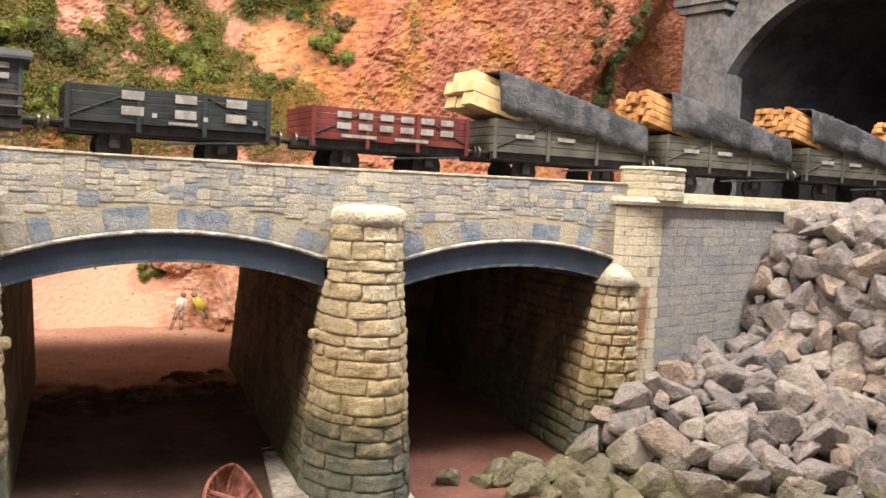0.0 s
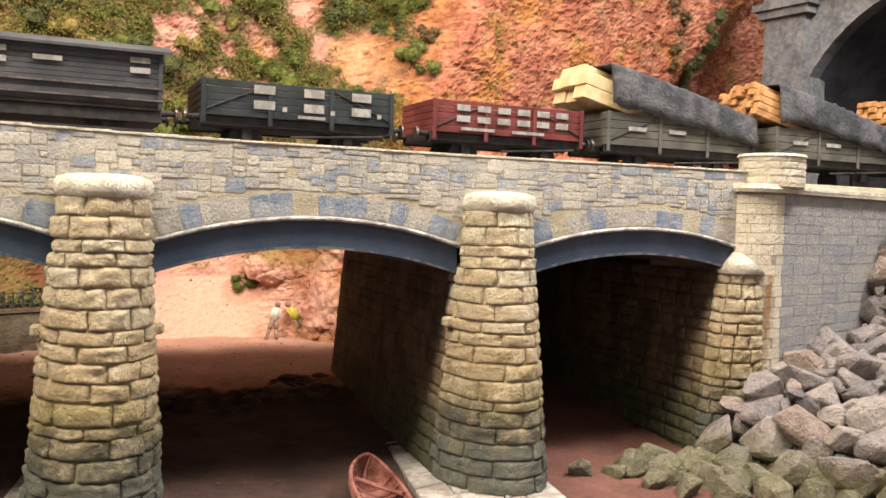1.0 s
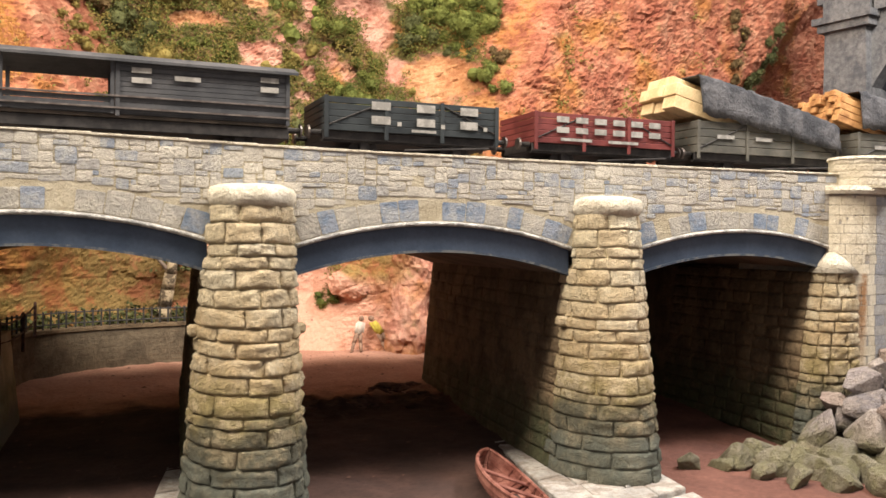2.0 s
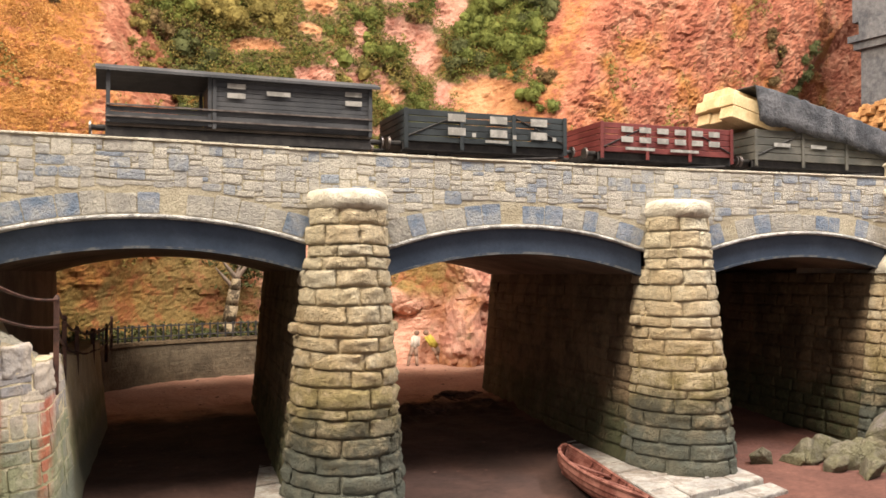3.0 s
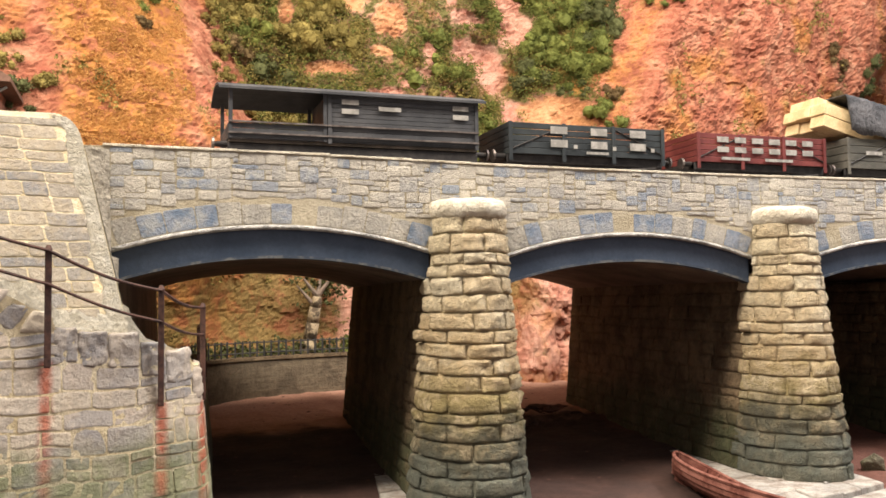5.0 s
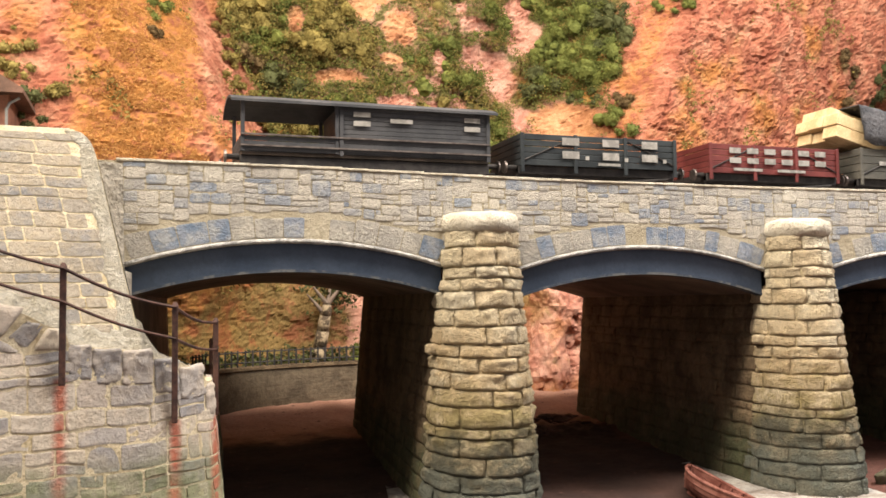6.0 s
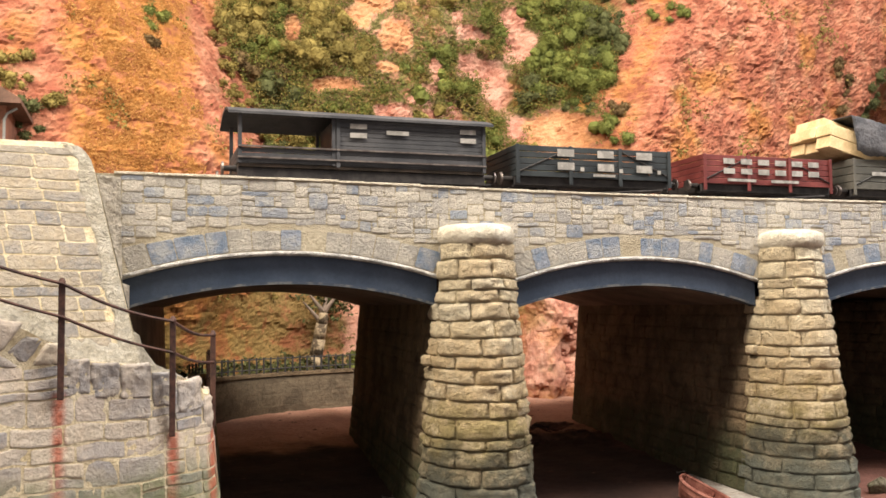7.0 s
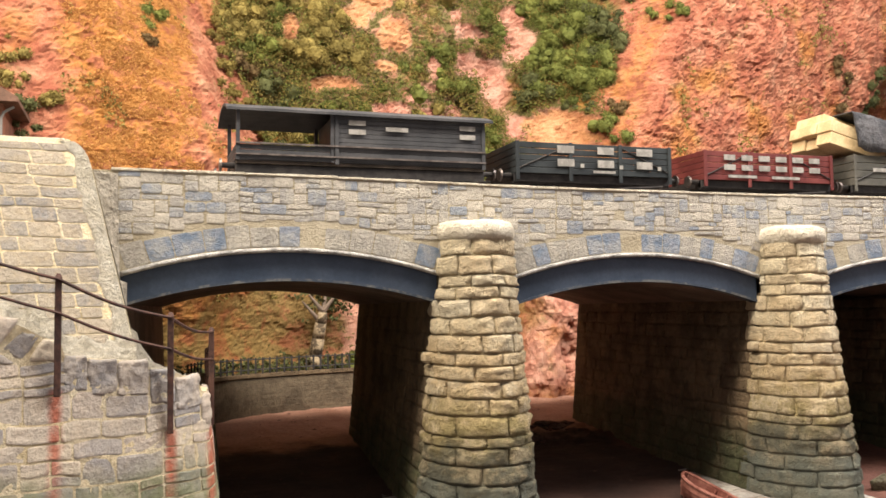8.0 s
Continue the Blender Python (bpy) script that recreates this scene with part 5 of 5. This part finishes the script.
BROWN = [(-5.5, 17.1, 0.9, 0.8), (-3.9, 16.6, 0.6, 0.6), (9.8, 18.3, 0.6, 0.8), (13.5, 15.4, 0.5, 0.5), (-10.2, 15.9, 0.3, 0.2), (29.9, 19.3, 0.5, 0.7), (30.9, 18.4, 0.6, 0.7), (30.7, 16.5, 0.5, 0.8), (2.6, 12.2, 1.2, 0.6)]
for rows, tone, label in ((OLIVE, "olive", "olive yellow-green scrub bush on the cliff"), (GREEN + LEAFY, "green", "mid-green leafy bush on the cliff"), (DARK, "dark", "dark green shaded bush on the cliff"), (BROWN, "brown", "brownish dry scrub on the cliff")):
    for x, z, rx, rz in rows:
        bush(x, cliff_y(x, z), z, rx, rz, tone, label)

# low green cover over the gully, with bare patches left open
for tone, n, k0, seed in (("green", 30000, -0.3, 2.0), ("olive", 28000, -0.2, 8.0)):
    pts = []
    while len(pts) < n:
        x, z = random.uniform(-7.5, 14), random.uniform(8.5, 25)
        if gully_edge(x, z) < 0.0 or noise.fractal((x * 0.6, z * 0.6, seed), 0.8, 2.0, 3) < k0:
            continue
        if open_ground(x, z) < 1.0:
            continue
        pts.append((x, cliff_y(x, z) - 0.25 - random.uniform(-0.2, 0.35), z))
    tagged(leaves("ground_cover", pts, 0.042, LEAVES[tone]), "low green scatter growing over the gully", "ground cover", kind="stuff")
pts = []
while len(pts) < 4500:
    x, z = random.uniform(-16, 34), random.uniform(3, 25)
    if noise.fractal((x * 0.5, z * 0.35, 21.0), 0.8, 2.0, 3) > 0.42:
        pts.append((x, cliff_y(x, z) - random.uniform(0.0, 0.35), z))
tagged(leaves("moss", pts, 0.06, LEAVES["olive"]), "thin olive moss on the rock ledges", "moss", kind="stuff")
pts = []
while len(pts) < 900:
    u = random.uniform(0, SLEN[-1])
    x, y, z = sea_at(u, 2.9, -random.uniform(0.5, 2.0))
    pts.append((x, y, 2.0 + abs(random.gauss(0, 0.35))))
tagged(leaves("weeds", pts, 0.10, LEAVES["dark"]), "dark weeds behind the sea wall fence", "weeds", kind="stuff")

pts = []
while len(pts) < 34000:
    x, z = random.uniform(-14, -8.2), random.uniform(9.0, 22)
    k = noise.fractal((x * 1.1, z * 1.1, 31.0), 0.8, 2.0, 4)
    if k > -0.35 + 0.45 * max(0.0, abs(x + 10.8) - 1.0):
        y = cliff_y(x, z) - 0.8 * noise.fractal((x * 0.16, z * 0.10, 3.1), 0.8, 2.1, 4)
        pts.append((x, y - random.uniform(-0.02, 0.07), z))
tagged(leaves("turf", pts, 0.026, leaf_material("orange_turf", (0.42, 0.20, 0.06), (0.60, 0.33, 0.11))), "crumbly orange turf flock on the cliff face", "turf", kind="stuff")

# bank of earth behind the sea wall
verts = []
for i in range(30):
    u = SLEN[-1] * i / 29
    for d, z in ((-0.4, 2.0), (-1.2, 2.05), (-2.6, 2.4), (-4.5, 2.9)):
        x, y, _ = sea_at(u, 0, d)
        verts.append((x, y, z + 0.15 * noise.noise((x, y, 0))))
tagged(raw("ground_bank", verts, [(i * 4 + k, i * 4 + 4 + k, i * 4 + 5 + k, i * 4 + 1 + k) for i in range(29) for k in range(3)], mat_cliff, smooth=True), "earthy bank behind the sea wall", "bank", kind="structure")

# bare tree by the sea wall
tree = thing("tree")
tagged(tree, "small bare pale-barked tree stump with forked limbs", "tree")
pts = [(-2.95, 41.2, 2.1), (-2.88, 41.1, 2.8), (-2.76, 41.0, 3.6), (-2.62, 40.95, 4.3), (-2.55, 40.9, 4.8)]
bm = bmesh.new()
for (a, r0), (b, r1) in zip(zip(pts, (0.40, 0.33, 0.30, 0.27, 0.2)), list(zip(pts, (0.40, 0.33, 0.30, 0.27, 0.2)))[1:]):
    add_tube(bm, a, b, r0, r1, 9)
for v in bm.verts:
    v.co += Vector((noise.noise(v.co * 4), noise.noise(v.co * 4 + Vector((5, 0, 0))), 0)) * 0.07
part("trunk", bm, mat_trunk, tree, smooth=True)
for tip, r in (((-1.9, 40.7, 5.7), 0.08), ((-3.2, 40.8, 5.6), 0.08), ((-2.3, 41.2, 5.9), 0.06), ((-3.5, 40.9, 5.3), 0.05)):
    part("limb", tube(pts[-1] if r > 0.055 else pts[-2], tip, 0.13, r * 0.6, 7), mat_soffit, tree)
crown = [(-2.0 + random.gauss(0, 0.7), 41.4 + random.gauss(0, 0.4), 5.5 + random.gauss(0, 0.45)) for _ in range(260)]
crown = leaves("crown", crown, 0.10, LEAVES["dark"])
crown.parent = tree

# ---- track ----
RAIL, YT = 7.78, 25.2
track = thing("track")
tagged(track, "ballasted railway track with dark sleepers", "railway track", kind="structure")
part("ballast", prism([(-40, 7.5), (58, 7.5), (58, 7.60), (-40, 7.60)], YT - 1.7, YT + 1.7), mat_rock, track)
for y in (YT - 0.75, YT + 0.75):
    part("rail", box(-40, 58, y - 0.035, y + 0.035, 7.66, RAIL), mat_rail, track)
x = -22.0
sleeper = None
while x < 40:
    if sleeper is None:
        sleeper = part("sleeper", box(-0.12, 0.12, YT - 1.25, YT + 1.25, 7.58, 7.68), mat_sleeper, track)
        sleeper.location = (x * U, 0, 0)
    else:
        ob = sleeper.copy()
        scene.collection.objects.link(ob)
        ob.location = (x * U, 0, 0)
    x += 0.75
part("embankment", prism([(36, 6.9), (60, 6.9), (60, 7.5), (36, 7.5)], 20, 42), mat_soil, track)
part("embankment", prism([(16.5, -0.5), (40, -0.5), (40, 6.97), (16.5, 6.97)], 23.3, 40), mat_soil, track)


# ---- train ----
def wheels(parent, length, base):
    for x in (length / 2 - base / 2, length / 2 + base / 2):
        for y in (-0.75, 0.75):
            wh = part("wheel", tube((x, y - 0.06, 0.47), (x, y + 0.06, 0.47), 0.47, 0.45, 20), mat_black, parent)
            part("axle_box", box(x - 0.14, x + 0.14, y + math.copysign(0.12, y) - 0.1, y + math.copysign(0.12, y) + 0.1, 0.42, 0.95, 0.02), mat_black, wh)
    for x, s in ((0, -1), (length, 1)):
        for y in (-0.86, 0.86):
            bf = part("buffer", tube((x, y, 1.03), (x + s * 0.36, y, 1.03), 0.09, 0.07, 10), mat_black, parent)
            part("buffer_head", tube((x + s * 0.34, y, 1.03), (x + s * 0.40, y, 1.03), 0.19, 0.17, 14), mat_rail, bf)


def open_wagon(x, length, height, mat, label, planks=5, frame_mat=None):
    w = thing("open_wagon", x, YT, RAIL)
    tagged(w, label, "wagon", "wagons of the goods train")
    half, z0 = 1.2, 1.08
    part("underframe", box(0, length, -half + 0.12, half - 0.12, 0.82, z0, 0.02), mat_black, w)
    for y in (-0.95, 0.95):
        part("solebar", box(0, length, y - 0.06, y + 0.06, 0.78, 1.06), mat_black, w)
    part("wagon_floor", box(0.05, length - 0.05, -half + 0.08, half - 0.08, z0, z0 + 0.08), mat_sleeper, w)
    h = height / planks
    for i in range(planks):
        a, b = z0 + h * i, z0 + h * (i + 1) - 0.022
        for y0, y1 in ((-half, -half + 0.08), (half - 0.08, half)):
            part("plank", box(0, length, y0, y1, a, b, 0.006), mat, w)
        for x0, x1 in ((0.0, 0.07), (length - 0.07, length)):
            part("plank", box(x0, x1, -half + 0.085, half - 0.085, a, b, 0.006), mat, w)
    for px in (0.06, length * 0.34, length * 0.66, length - 0.06):
        part("stanchion", box(px - 0.06, px + 0.06, -half - 0.04, -half - 0.002, 0.86, z0 + height, 0.008), mat, w)
    for a, b in (((0.12, 0.14), (length * 0.34 - 0.06, height - 0.1)), ((length - 0.12, 0.14), (length * 0.66 + 0.06, height - 0.1))):
        part("brace", tube((a[0], -half - 0.015, z0 + a[1]), (b[0], -half - 0.015, z0 + b[1]), 0.022, 0.022, 5), mat_black, w)
    part("brake_lever", tube((length * 0.45, -1.1, 0.62), (length * 0.95, -1.12, 0.8), 0.03, 0.03, 6), mat_black, w)
    wheels(w, length, length * 0.53)
    return w


def mark(parent, x0, x1, z0, z1, y=-1.245):
    return part("letter_bar", box(x0, x1, y, y + 0.012, z0, z1), mat_letter, parent)


def letter_blocks(w, xs, z0, z1, wide):
    """Company initials, as plain bars."""
    h = (z1 - z0) * 0.36
    for x in xs:
        for z in (z0, z1 - h):
            part("letter_bar", box(x, x + wide * 0.78, -1.25, -1.238, z, z + h, 0.005), mat_letter, w)


# brake van with an open veranda
van = thing("brake_van", -8.2, YT, RAIL)
tagged(van, "dark grey planked brake van with open veranda and curved roof", "brake van", "wagons of the goods train")
VL = 7.1
part("underframe", box(0, VL, -1.1, 1.1, 0.75, 1.05, 0.02), mat_black, van)
part("van_floor", box(0.02, VL - 0.02, -1.15, 1.15, 1.06, 1.14), mat_sleeper, van)
body = part("cabin", box(2.68, VL - 0.05, -1.17, 1.17, 1.15, 2.52, 0.015), mat_dark_wagon, van)
for z in np.arange(1.2, 2.5, 0.13):
    part("plank", box(2.66, VL - 0.03, -1.20, -1.175, z, z + 0.118, 0.006), mat_dark_wagon, body)
for z in (1.16, 1.30, 1.44):
    part("plank", box(0.02, 2.63, -1.20, -1.15, z, z + 0.128, 0.006), mat_dark_wagon, van)
    part("plank", box(0.02, 2.63, 1.15, 1.20, z, z + 0.128, 0.006), mat_dark_wagon, van)
    part("plank", box(0.0, 0.06, -1.14, 1.14, z, z + 0.128, 0.006), mat_dark_wagon, van)
for y in (-1.17, 1.17):
    for z in (1.30, 1.60):
        part("handrail", box(0, VL, y * 1.05 - 0.03, y * 1.05 + 0.03, z - 0.022, z + 0.022), mat_rail, van)
    for x in (0.06, 2.6):
        part("post", box(x - 0.05, x + 0.05, y - 0.05, y + 0.05, 1.15, 2.52), mat_dark_wagon, van)
for x in (2.72, VL - 0.06):
    part("stanchion", box(x - 0.05, x + 0.05, -1.24, -1.205, 1.1, 2.5), mat_dark_wagon, van)
part("footboard", box(0.2, VL - 0.2, -1.4, -1.1, 0.5, 0.56), mat_black, van)
n = 12
out = [(y, 2.52 + 0.30 * (1 - (y / 1.36) ** 2)) for y in np.linspace(-1.36, 1.36, n)]
out = out + [(y, z - 0.07) for y, z in out[::-1]]
verts = [(-0.25, y, z) for y, z in out] + [(VL + 0.2, y, z) for y, z in out]
m_ = len(out)
roof = raw("roof", verts, [tuple(range(m_)), tuple(range(m_, 2 * m_))[::-1]] + [(i, (i + 1) % m_, m_ + (i + 1) % m_, m_ + i) for i in range(m_)], mat_dark_wagon, van)
letter_blocks(van, (3.05, 6.3), 1.95, 2.35, 0.62)
mark(van, 4.1, 4.75, 2.08, 2.2, -1.262)
wheels(van, VL, 4.5)

# two private owners' wagons, then sheeted timber wagons up to the tunnel
w = open_wagon(-0.15, 5.3, 0.95, mat_black_wagon, "black planked coal wagon with large off-white lettering", 5)
letter_blocks(w, (1.35, 2.7, 4.05), 1.30, 1.93, 0.72)
for x in (2.12, 3.45, 4.8):
    mark(w, x, x + 0.12, 1.28, 1.4)
mark(w, 2.55, 3.3, 1.13, 1.21)
w = open_wagon(6.35, 5.1, 0.95, mat_red_wagon, "dull red planked coal wagon with faded off-white lettering", 5)
letter_blocks(w, (0.75, 1.42, 2.09, 2.76, 3.43, 4.10), 1.40, 1.90, 0.56)
for x in (0.9, 2.6):
    mark(w, x, x + 1.1, 1.16, 1.25)


def timber_stack(x, z, pitch, cols, rows_, length, thick, label, mat):
    """Sawn baulks lying aslant on a wagon, ends uneven."""
    st = thing("timber_stack", x, YT, z)
    st.matrix_basis = pose(x * U, YT * U, z * U, 0, pitch, 0)
    tagged(st, label, "timber", "timber loads")
    wide = 2.1 / cols
    for j in range(rows_):
        for i in range(cols):
            if j == rows_ - 1 and i in (0, cols - 1) and random.random() < 0.5:
                continue
            s = random.uniform(-0.16, 0.16)
            y = -1.05 + wide * i
            part("baulk", box(s, length + s, y + 0.012, y + wide - 0.012, thick * j + 0.008, thick * (j + 1) - 0.008, 0.02), mat, st)
    return st


def wagon_sheet(x, length, z_left, z_right, label):
    """A tarpaulin over the load: ridge falling to one end, hanging sides with a wavy hem."""
    nx, prof = 40, [(-1.34, 0.0), (-1.31, 0.3), (-1.27, 0.6), (-1.23, 0.88), (-1.14, 0.985), (-0.6, 1.0), (0.0, 1.01), (0.6, 1.0), (1.14, 0.985), (1.23, 0.88), (1.27, 0.6), (1.31, 0.3), (1.34, 0.0)]
    verts = []
    for i in range(nx + 1):
        s = i / nx
        top = z_left + (z_right - z_left) * s ** 1.15
        hem = top - (1.35 - 0.45 * s) - 0.10 * noise.noise((i * 0.35, x, 2.0)) - 0.1 * s
        for k, (y, f) in enumerate(prof):
            fold = 0.05 * noise.noise((i * 0.55 + x, k * 0.8, 1.0)) + 0.035 * noise.noise((i * 1.4, k * 1.1, x))
            z = hem + (top - hem) * f
            verts.append((x + length * s, YT + y + fold * (1 if y > 0 else -1), z + fold * 0.9))
    m = len(prof)
    faces = [(i * m + k, (i + 1) * m + k, (i + 1) * m + k + 1, i * m + k + 1) for i in range(nx) for k in range(m - 1)]
    faces.append(tuple(nx * m + k for k in range(m)))
    ob = raw("wagon_sheet", verts, faces, mat_sheet, smooth=True)
    mod = ob.modifiers.new("thickness", "SOLIDIFY")
    mod.thickness = 0.03 * U
    return tagged(ob, label, "tarpaulin", "wagon sheets")


mat_dark_timber = material("orange_brown_poles", [(0.2, (0.30, 0.14, 0.05)), (0.8, (0.52, 0.28, 0.11))], 2.0, 14, rough=0.7, bump=0.15)
for k, x in enumerate((12.35, 19.35, 26.35, 33.35)):
    wg = open_wagon(x, 6.1, 1.05, mat_olive_wagon, "weathered grey planked wagon loaded with timber", 4)
    for bx in (0.8, 2.4):
        mark(wg, bx, bx + 0.7, 1.55, 1.68)
    pale = k == 0
    timber_stack(x - 0.75, RAIL + 2.50, 14.0, 3 if pale else 7, 3 if pale else 5, 6.0, 0.42 if pale else 0.24,
                 "stack of pale sawn timber baulks" if pale else "stack of orange-brown timber poles", mat_timber if pale else mat_dark_timber)
    wagon_sheet(x + 0.12, 6.0, RAIL + 3.66, RAIL + 2.34, "crumpled dark grey tarpaulin roped over a timber load")

# ---- beach things ----
boat = thing("rowing_boat", 3.12, 19.0, -0.50, -12)
boat.matrix_basis = pose(3.12 * U, 19.0 * U, -0.46 * U, 0, 20, -12)
tagged(boat, "weathered red clinker rowing boat with thwarts on the sand", "boat")
BL, BW, BH = 6.0, 0.72, 0.50
st_, rings = 22, []
for i in range(st_ + 1):
    s = -1 + 2 * i / st_
    w_ = BW * (1 - abs(s) ** 2.4) ** 0.8 + 0.02
    sheer = BH * (1 + 0.15 * s * s)
    rings.append([(w_ * math.sin(a) * (0.35 + 0.65 * math.sin(a)) ** 0.2, s * BL / 2, sheer * (1 - math.cos(a)) + 0.10 * s * s) for a in (math.pi / 2 * k / 6 for k in range(7))])
for side in (-1, 1):
    for k in range(6):
        verts = []
        for r in rings:
            (x0, y0, z0), (x1, y1, z1) = r[k], r[k + 1]
            verts += [(side * (x0 + 0.045), y0, z0 - 0.02), (side * (x1 + 0.012), y1, z1), (side * (x1 - 0.02), y1, z1), (side * max(x0 - 0.0, 0), y0, z0 + 0.01)]
        faces = [(i * 4 + q, i * 4 + 4 + q, i * 4 + 4 + (q + 1) % 4, i * 4 + (q + 1) % 4) for i in range(st_) for q in range(4)]
        raw("strake", verts, faces, mat_boat, boat)
    part("gunwale", sweep([(side * (r[-1][0] + 0.02), r[-1][1], r[-1][2] + 0.02) for r in rings], 0.05), mat_boat, boat)
for y in (-1.5, -0.2, 1.1):
    hw = BW * (1 - abs(y / (BL / 2)) ** 2.4) ** 0.8
    part("thwart", box(-hw, hw, y - 0.14, y + 0.14, 0.42, 0.47, 0.01), mat_boat, boat)
for y in np.arange(-2.0, 2.2, 0.5):
    hw = BW * (1 - abs(y / (BL / 2)) ** 2.4) ** 0.8
    part("rib", sweep([(hw * 0.95 * math.sin(a), y, 0.05 + BH * (1 - math.cos(a))) for a in np.linspace(-math.pi / 2, math.pi / 2, 9)], 0.03, 5), mat_boat, boat)
part("stem", sweep([(0, BL / 2 - 0.5, 0.06), (0, BL / 2 - 0.12, 0.3), (0, BL / 2 + 0.03, 0.72)], 0.05), mat_boat, boat)
part("keel", box(-0.05, 0.05, -BL / 2 + 0.2, BL / 2 - 0.3, -0.06, 0.06), mat_boat, boat)

# two tiny resting toy forms on the sand, each one plain shape
mat_pale = material("off_white_paint", [(0.2, (0.42, 0.36, 0.30)), (0.8, (0.54, 0.46, 0.38))], 3.0, 20)
mat_yellow = material("yellow_paint", [(0.2, (0.42, 0.34, 0.05)), (0.8, (0.52, 0.42, 0.08))], 3.0, 20)
mat_drab = material("drab_brown_paint", [(0.2, (0.18, 0.11, 0.075)), (0.8, (0.30, 0.19, 0.13))], 3.0, 20)


def figurine(foot, head, y, z, top, label):
    """One plain resting shape from the feet up to the head."""
    bm = bmesh.new()
    at = lambda s, dy=0.0, dx=0.0: (foot + (head - foot) * s + dx, y + dy, z + 1.72 * s)
    for dx in (-0.12, 0.12):
        add_tube(bm, at(0.03, -0.3, dx * 2.0), at(0.27, -0.12, dx * 1.4), 0.075, 0.09, 8)
        add_tube(bm, at(0.27, -0.12, dx * 1.4), at(0.52, 0.0, dx * 0.6), 0.09, 0.12, 8)
    add_tube(bm, at(0.5), at(0.84, 0.1), 0.15, 0.17, 10)
    for dx in (-0.24, 0.24):
        add_tube(bm, at(0.82, 0.1, dx * 0.75), at(0.56, -0.05, dx * 0.8), 0.06, 0.05, 7)
    bmesh.ops.create_icosphere(bm, subdivisions=2, radius=0.145, matrix=Matrix.Translation(at(0.94, 0.1)))
    for f in bm.faces:
        k = (f.calc_center_median().z - z) / 1.72
        f.material_index = 1 if 0.52 < k < 0.86 else 0
    ob = part("figurine", bm, mat_drab, smooth=True)
    ob.data.materials.append(top)
    return tagged(ob, label, "figurine", "toy figurines on the sand")


figurine(5.85, 6.25, 41.1, 0.48, mat_pale, "tiny painted toy figurine with pale top leaning back")
figurine(7.65, 6.65, 41.1, 0.48, mat_yellow, "tiny painted toy figurine with yellow top leaning back")

# weed-covered mounds, pebbles and wrack on the beach
for x, y, r in ((4.7, 32.6, 0.42), (4.2, 32.2, 0.25), (3.4, 31.2, 0.3), (2.2, 31.0, 0.22), (5.6, 31.6, 0.25), (1.0, 30.2, 0.22), (6.0, 33.5, 0.18), (2.9, 30.4, 0.3), (4.0, 30.6, 0.22), (0.2, 31.2, 0.2)):
    bm = bmesh.new()
    bmesh.ops.create_icosphere(bm, subdivisions=4, radius=1.0)
    for v in bm.verts:
        p = v.co * 1.0
        k = 1 + 0.5 * noise.noise(p * 1.6 + Vector((x, y, 0))) + 0.3 * noise.noise(p * 4.0 + Vector((y, x, 0)))
        v.co = Vector((x + p.x * r * 2.0 * k, y + p.y * r * 1.3 * k, ground_z(x, y) - 0.05 + p.z * r * 0.7 * k))
    tagged(part("weed_mound", bm, mat_mound), "dark clump of weed and stones on the sand", "weed mound", "weed mounds on the beach")
verts, faces = [], []
rng = np.random.default_rng(5)
for _ in range(420):
    x, y = rng.uniform(-8, 16), rng.uniform(22, 41)
    r = abs(rng.normal(0, 0.035)) + 0.015
    z = ground_z(x, y) + 0.03
    n = len(verts)
    verts += [(x - r, y, z), (x + r, y - r * 0.3, z), (x, y + r, z), (x + r * 0.2, y, z + r * 0.4), (x - r * 0.3, y - r, z)]
    faces += [(n, n + 4, n + 3), (n + 4, n + 1, n + 3), (n + 1, n + 2, n + 3), (n + 2, n, n + 3)]
tagged(raw("pebbles", verts, faces, mat_mound), "scattered dark pebbles and wrack on the sand", "pebbles", kind="stuff")
verts, faces = [], []
for _ in range(90):
    x, z = rng.uniform(-1.5, 6.5), rng.uniform(1.0, 5.0)
    r = abs(rng.normal(0, 0.04)) + 0.02
    y = cliff_y(x, z) + 0.03
    n = len(verts)
    verts += [(x - r, y, z - r * 0.4), (x + r, y, z - r * 0.5), (x, y, z + r * 0.6), (x, y - r, z)]
    faces += [(n, n + 1, n + 3), (n + 1, n + 2, n + 3), (n + 2, n, n + 3)]
tagged(raw("stones_on_slope", verts, faces, mat_mound), "small dark stones caught on the sand slope", "stones", kind="stuff")

# little building behind the tower
hut = thing("hut", -16.6, 32.0, 8.0)
tagged(hut, "small brown-roofed hut with a white drainpipe behind the tower", "hut")
mat_brick = material("brown_brick", [(0.2, (0.20, 0.09, 0.06)), (0.8, (0.30, 0.14, 0.09))], 1.0, 10)
mat_tile = material("brown_roof_tiles", [(0.2, (0.11, 0.065, 0.045)), (0.8, (0.18, 0.10, 0.07))], 1.5, 10)
part("wall", box(-3.0, 1.75, 0.0, 4.0, -1.5, 3.85), mat_brick, hut)
part("roof", prism([(-3.3, 3.8), (2.25, 3.8), (2.25, 3.95), (-0.5, 5.6), (-3.3, 3.95)], -0.5, 4.4), mat_tile, hut)
part("drainpipe", sweep([(2.1, -0.1, 3.7), (1.8, -0.12, 3.5), (1.72, -0.12, 3.3), (1.72, -0.12, -0.8)], 0.05), mat_letter, hut)
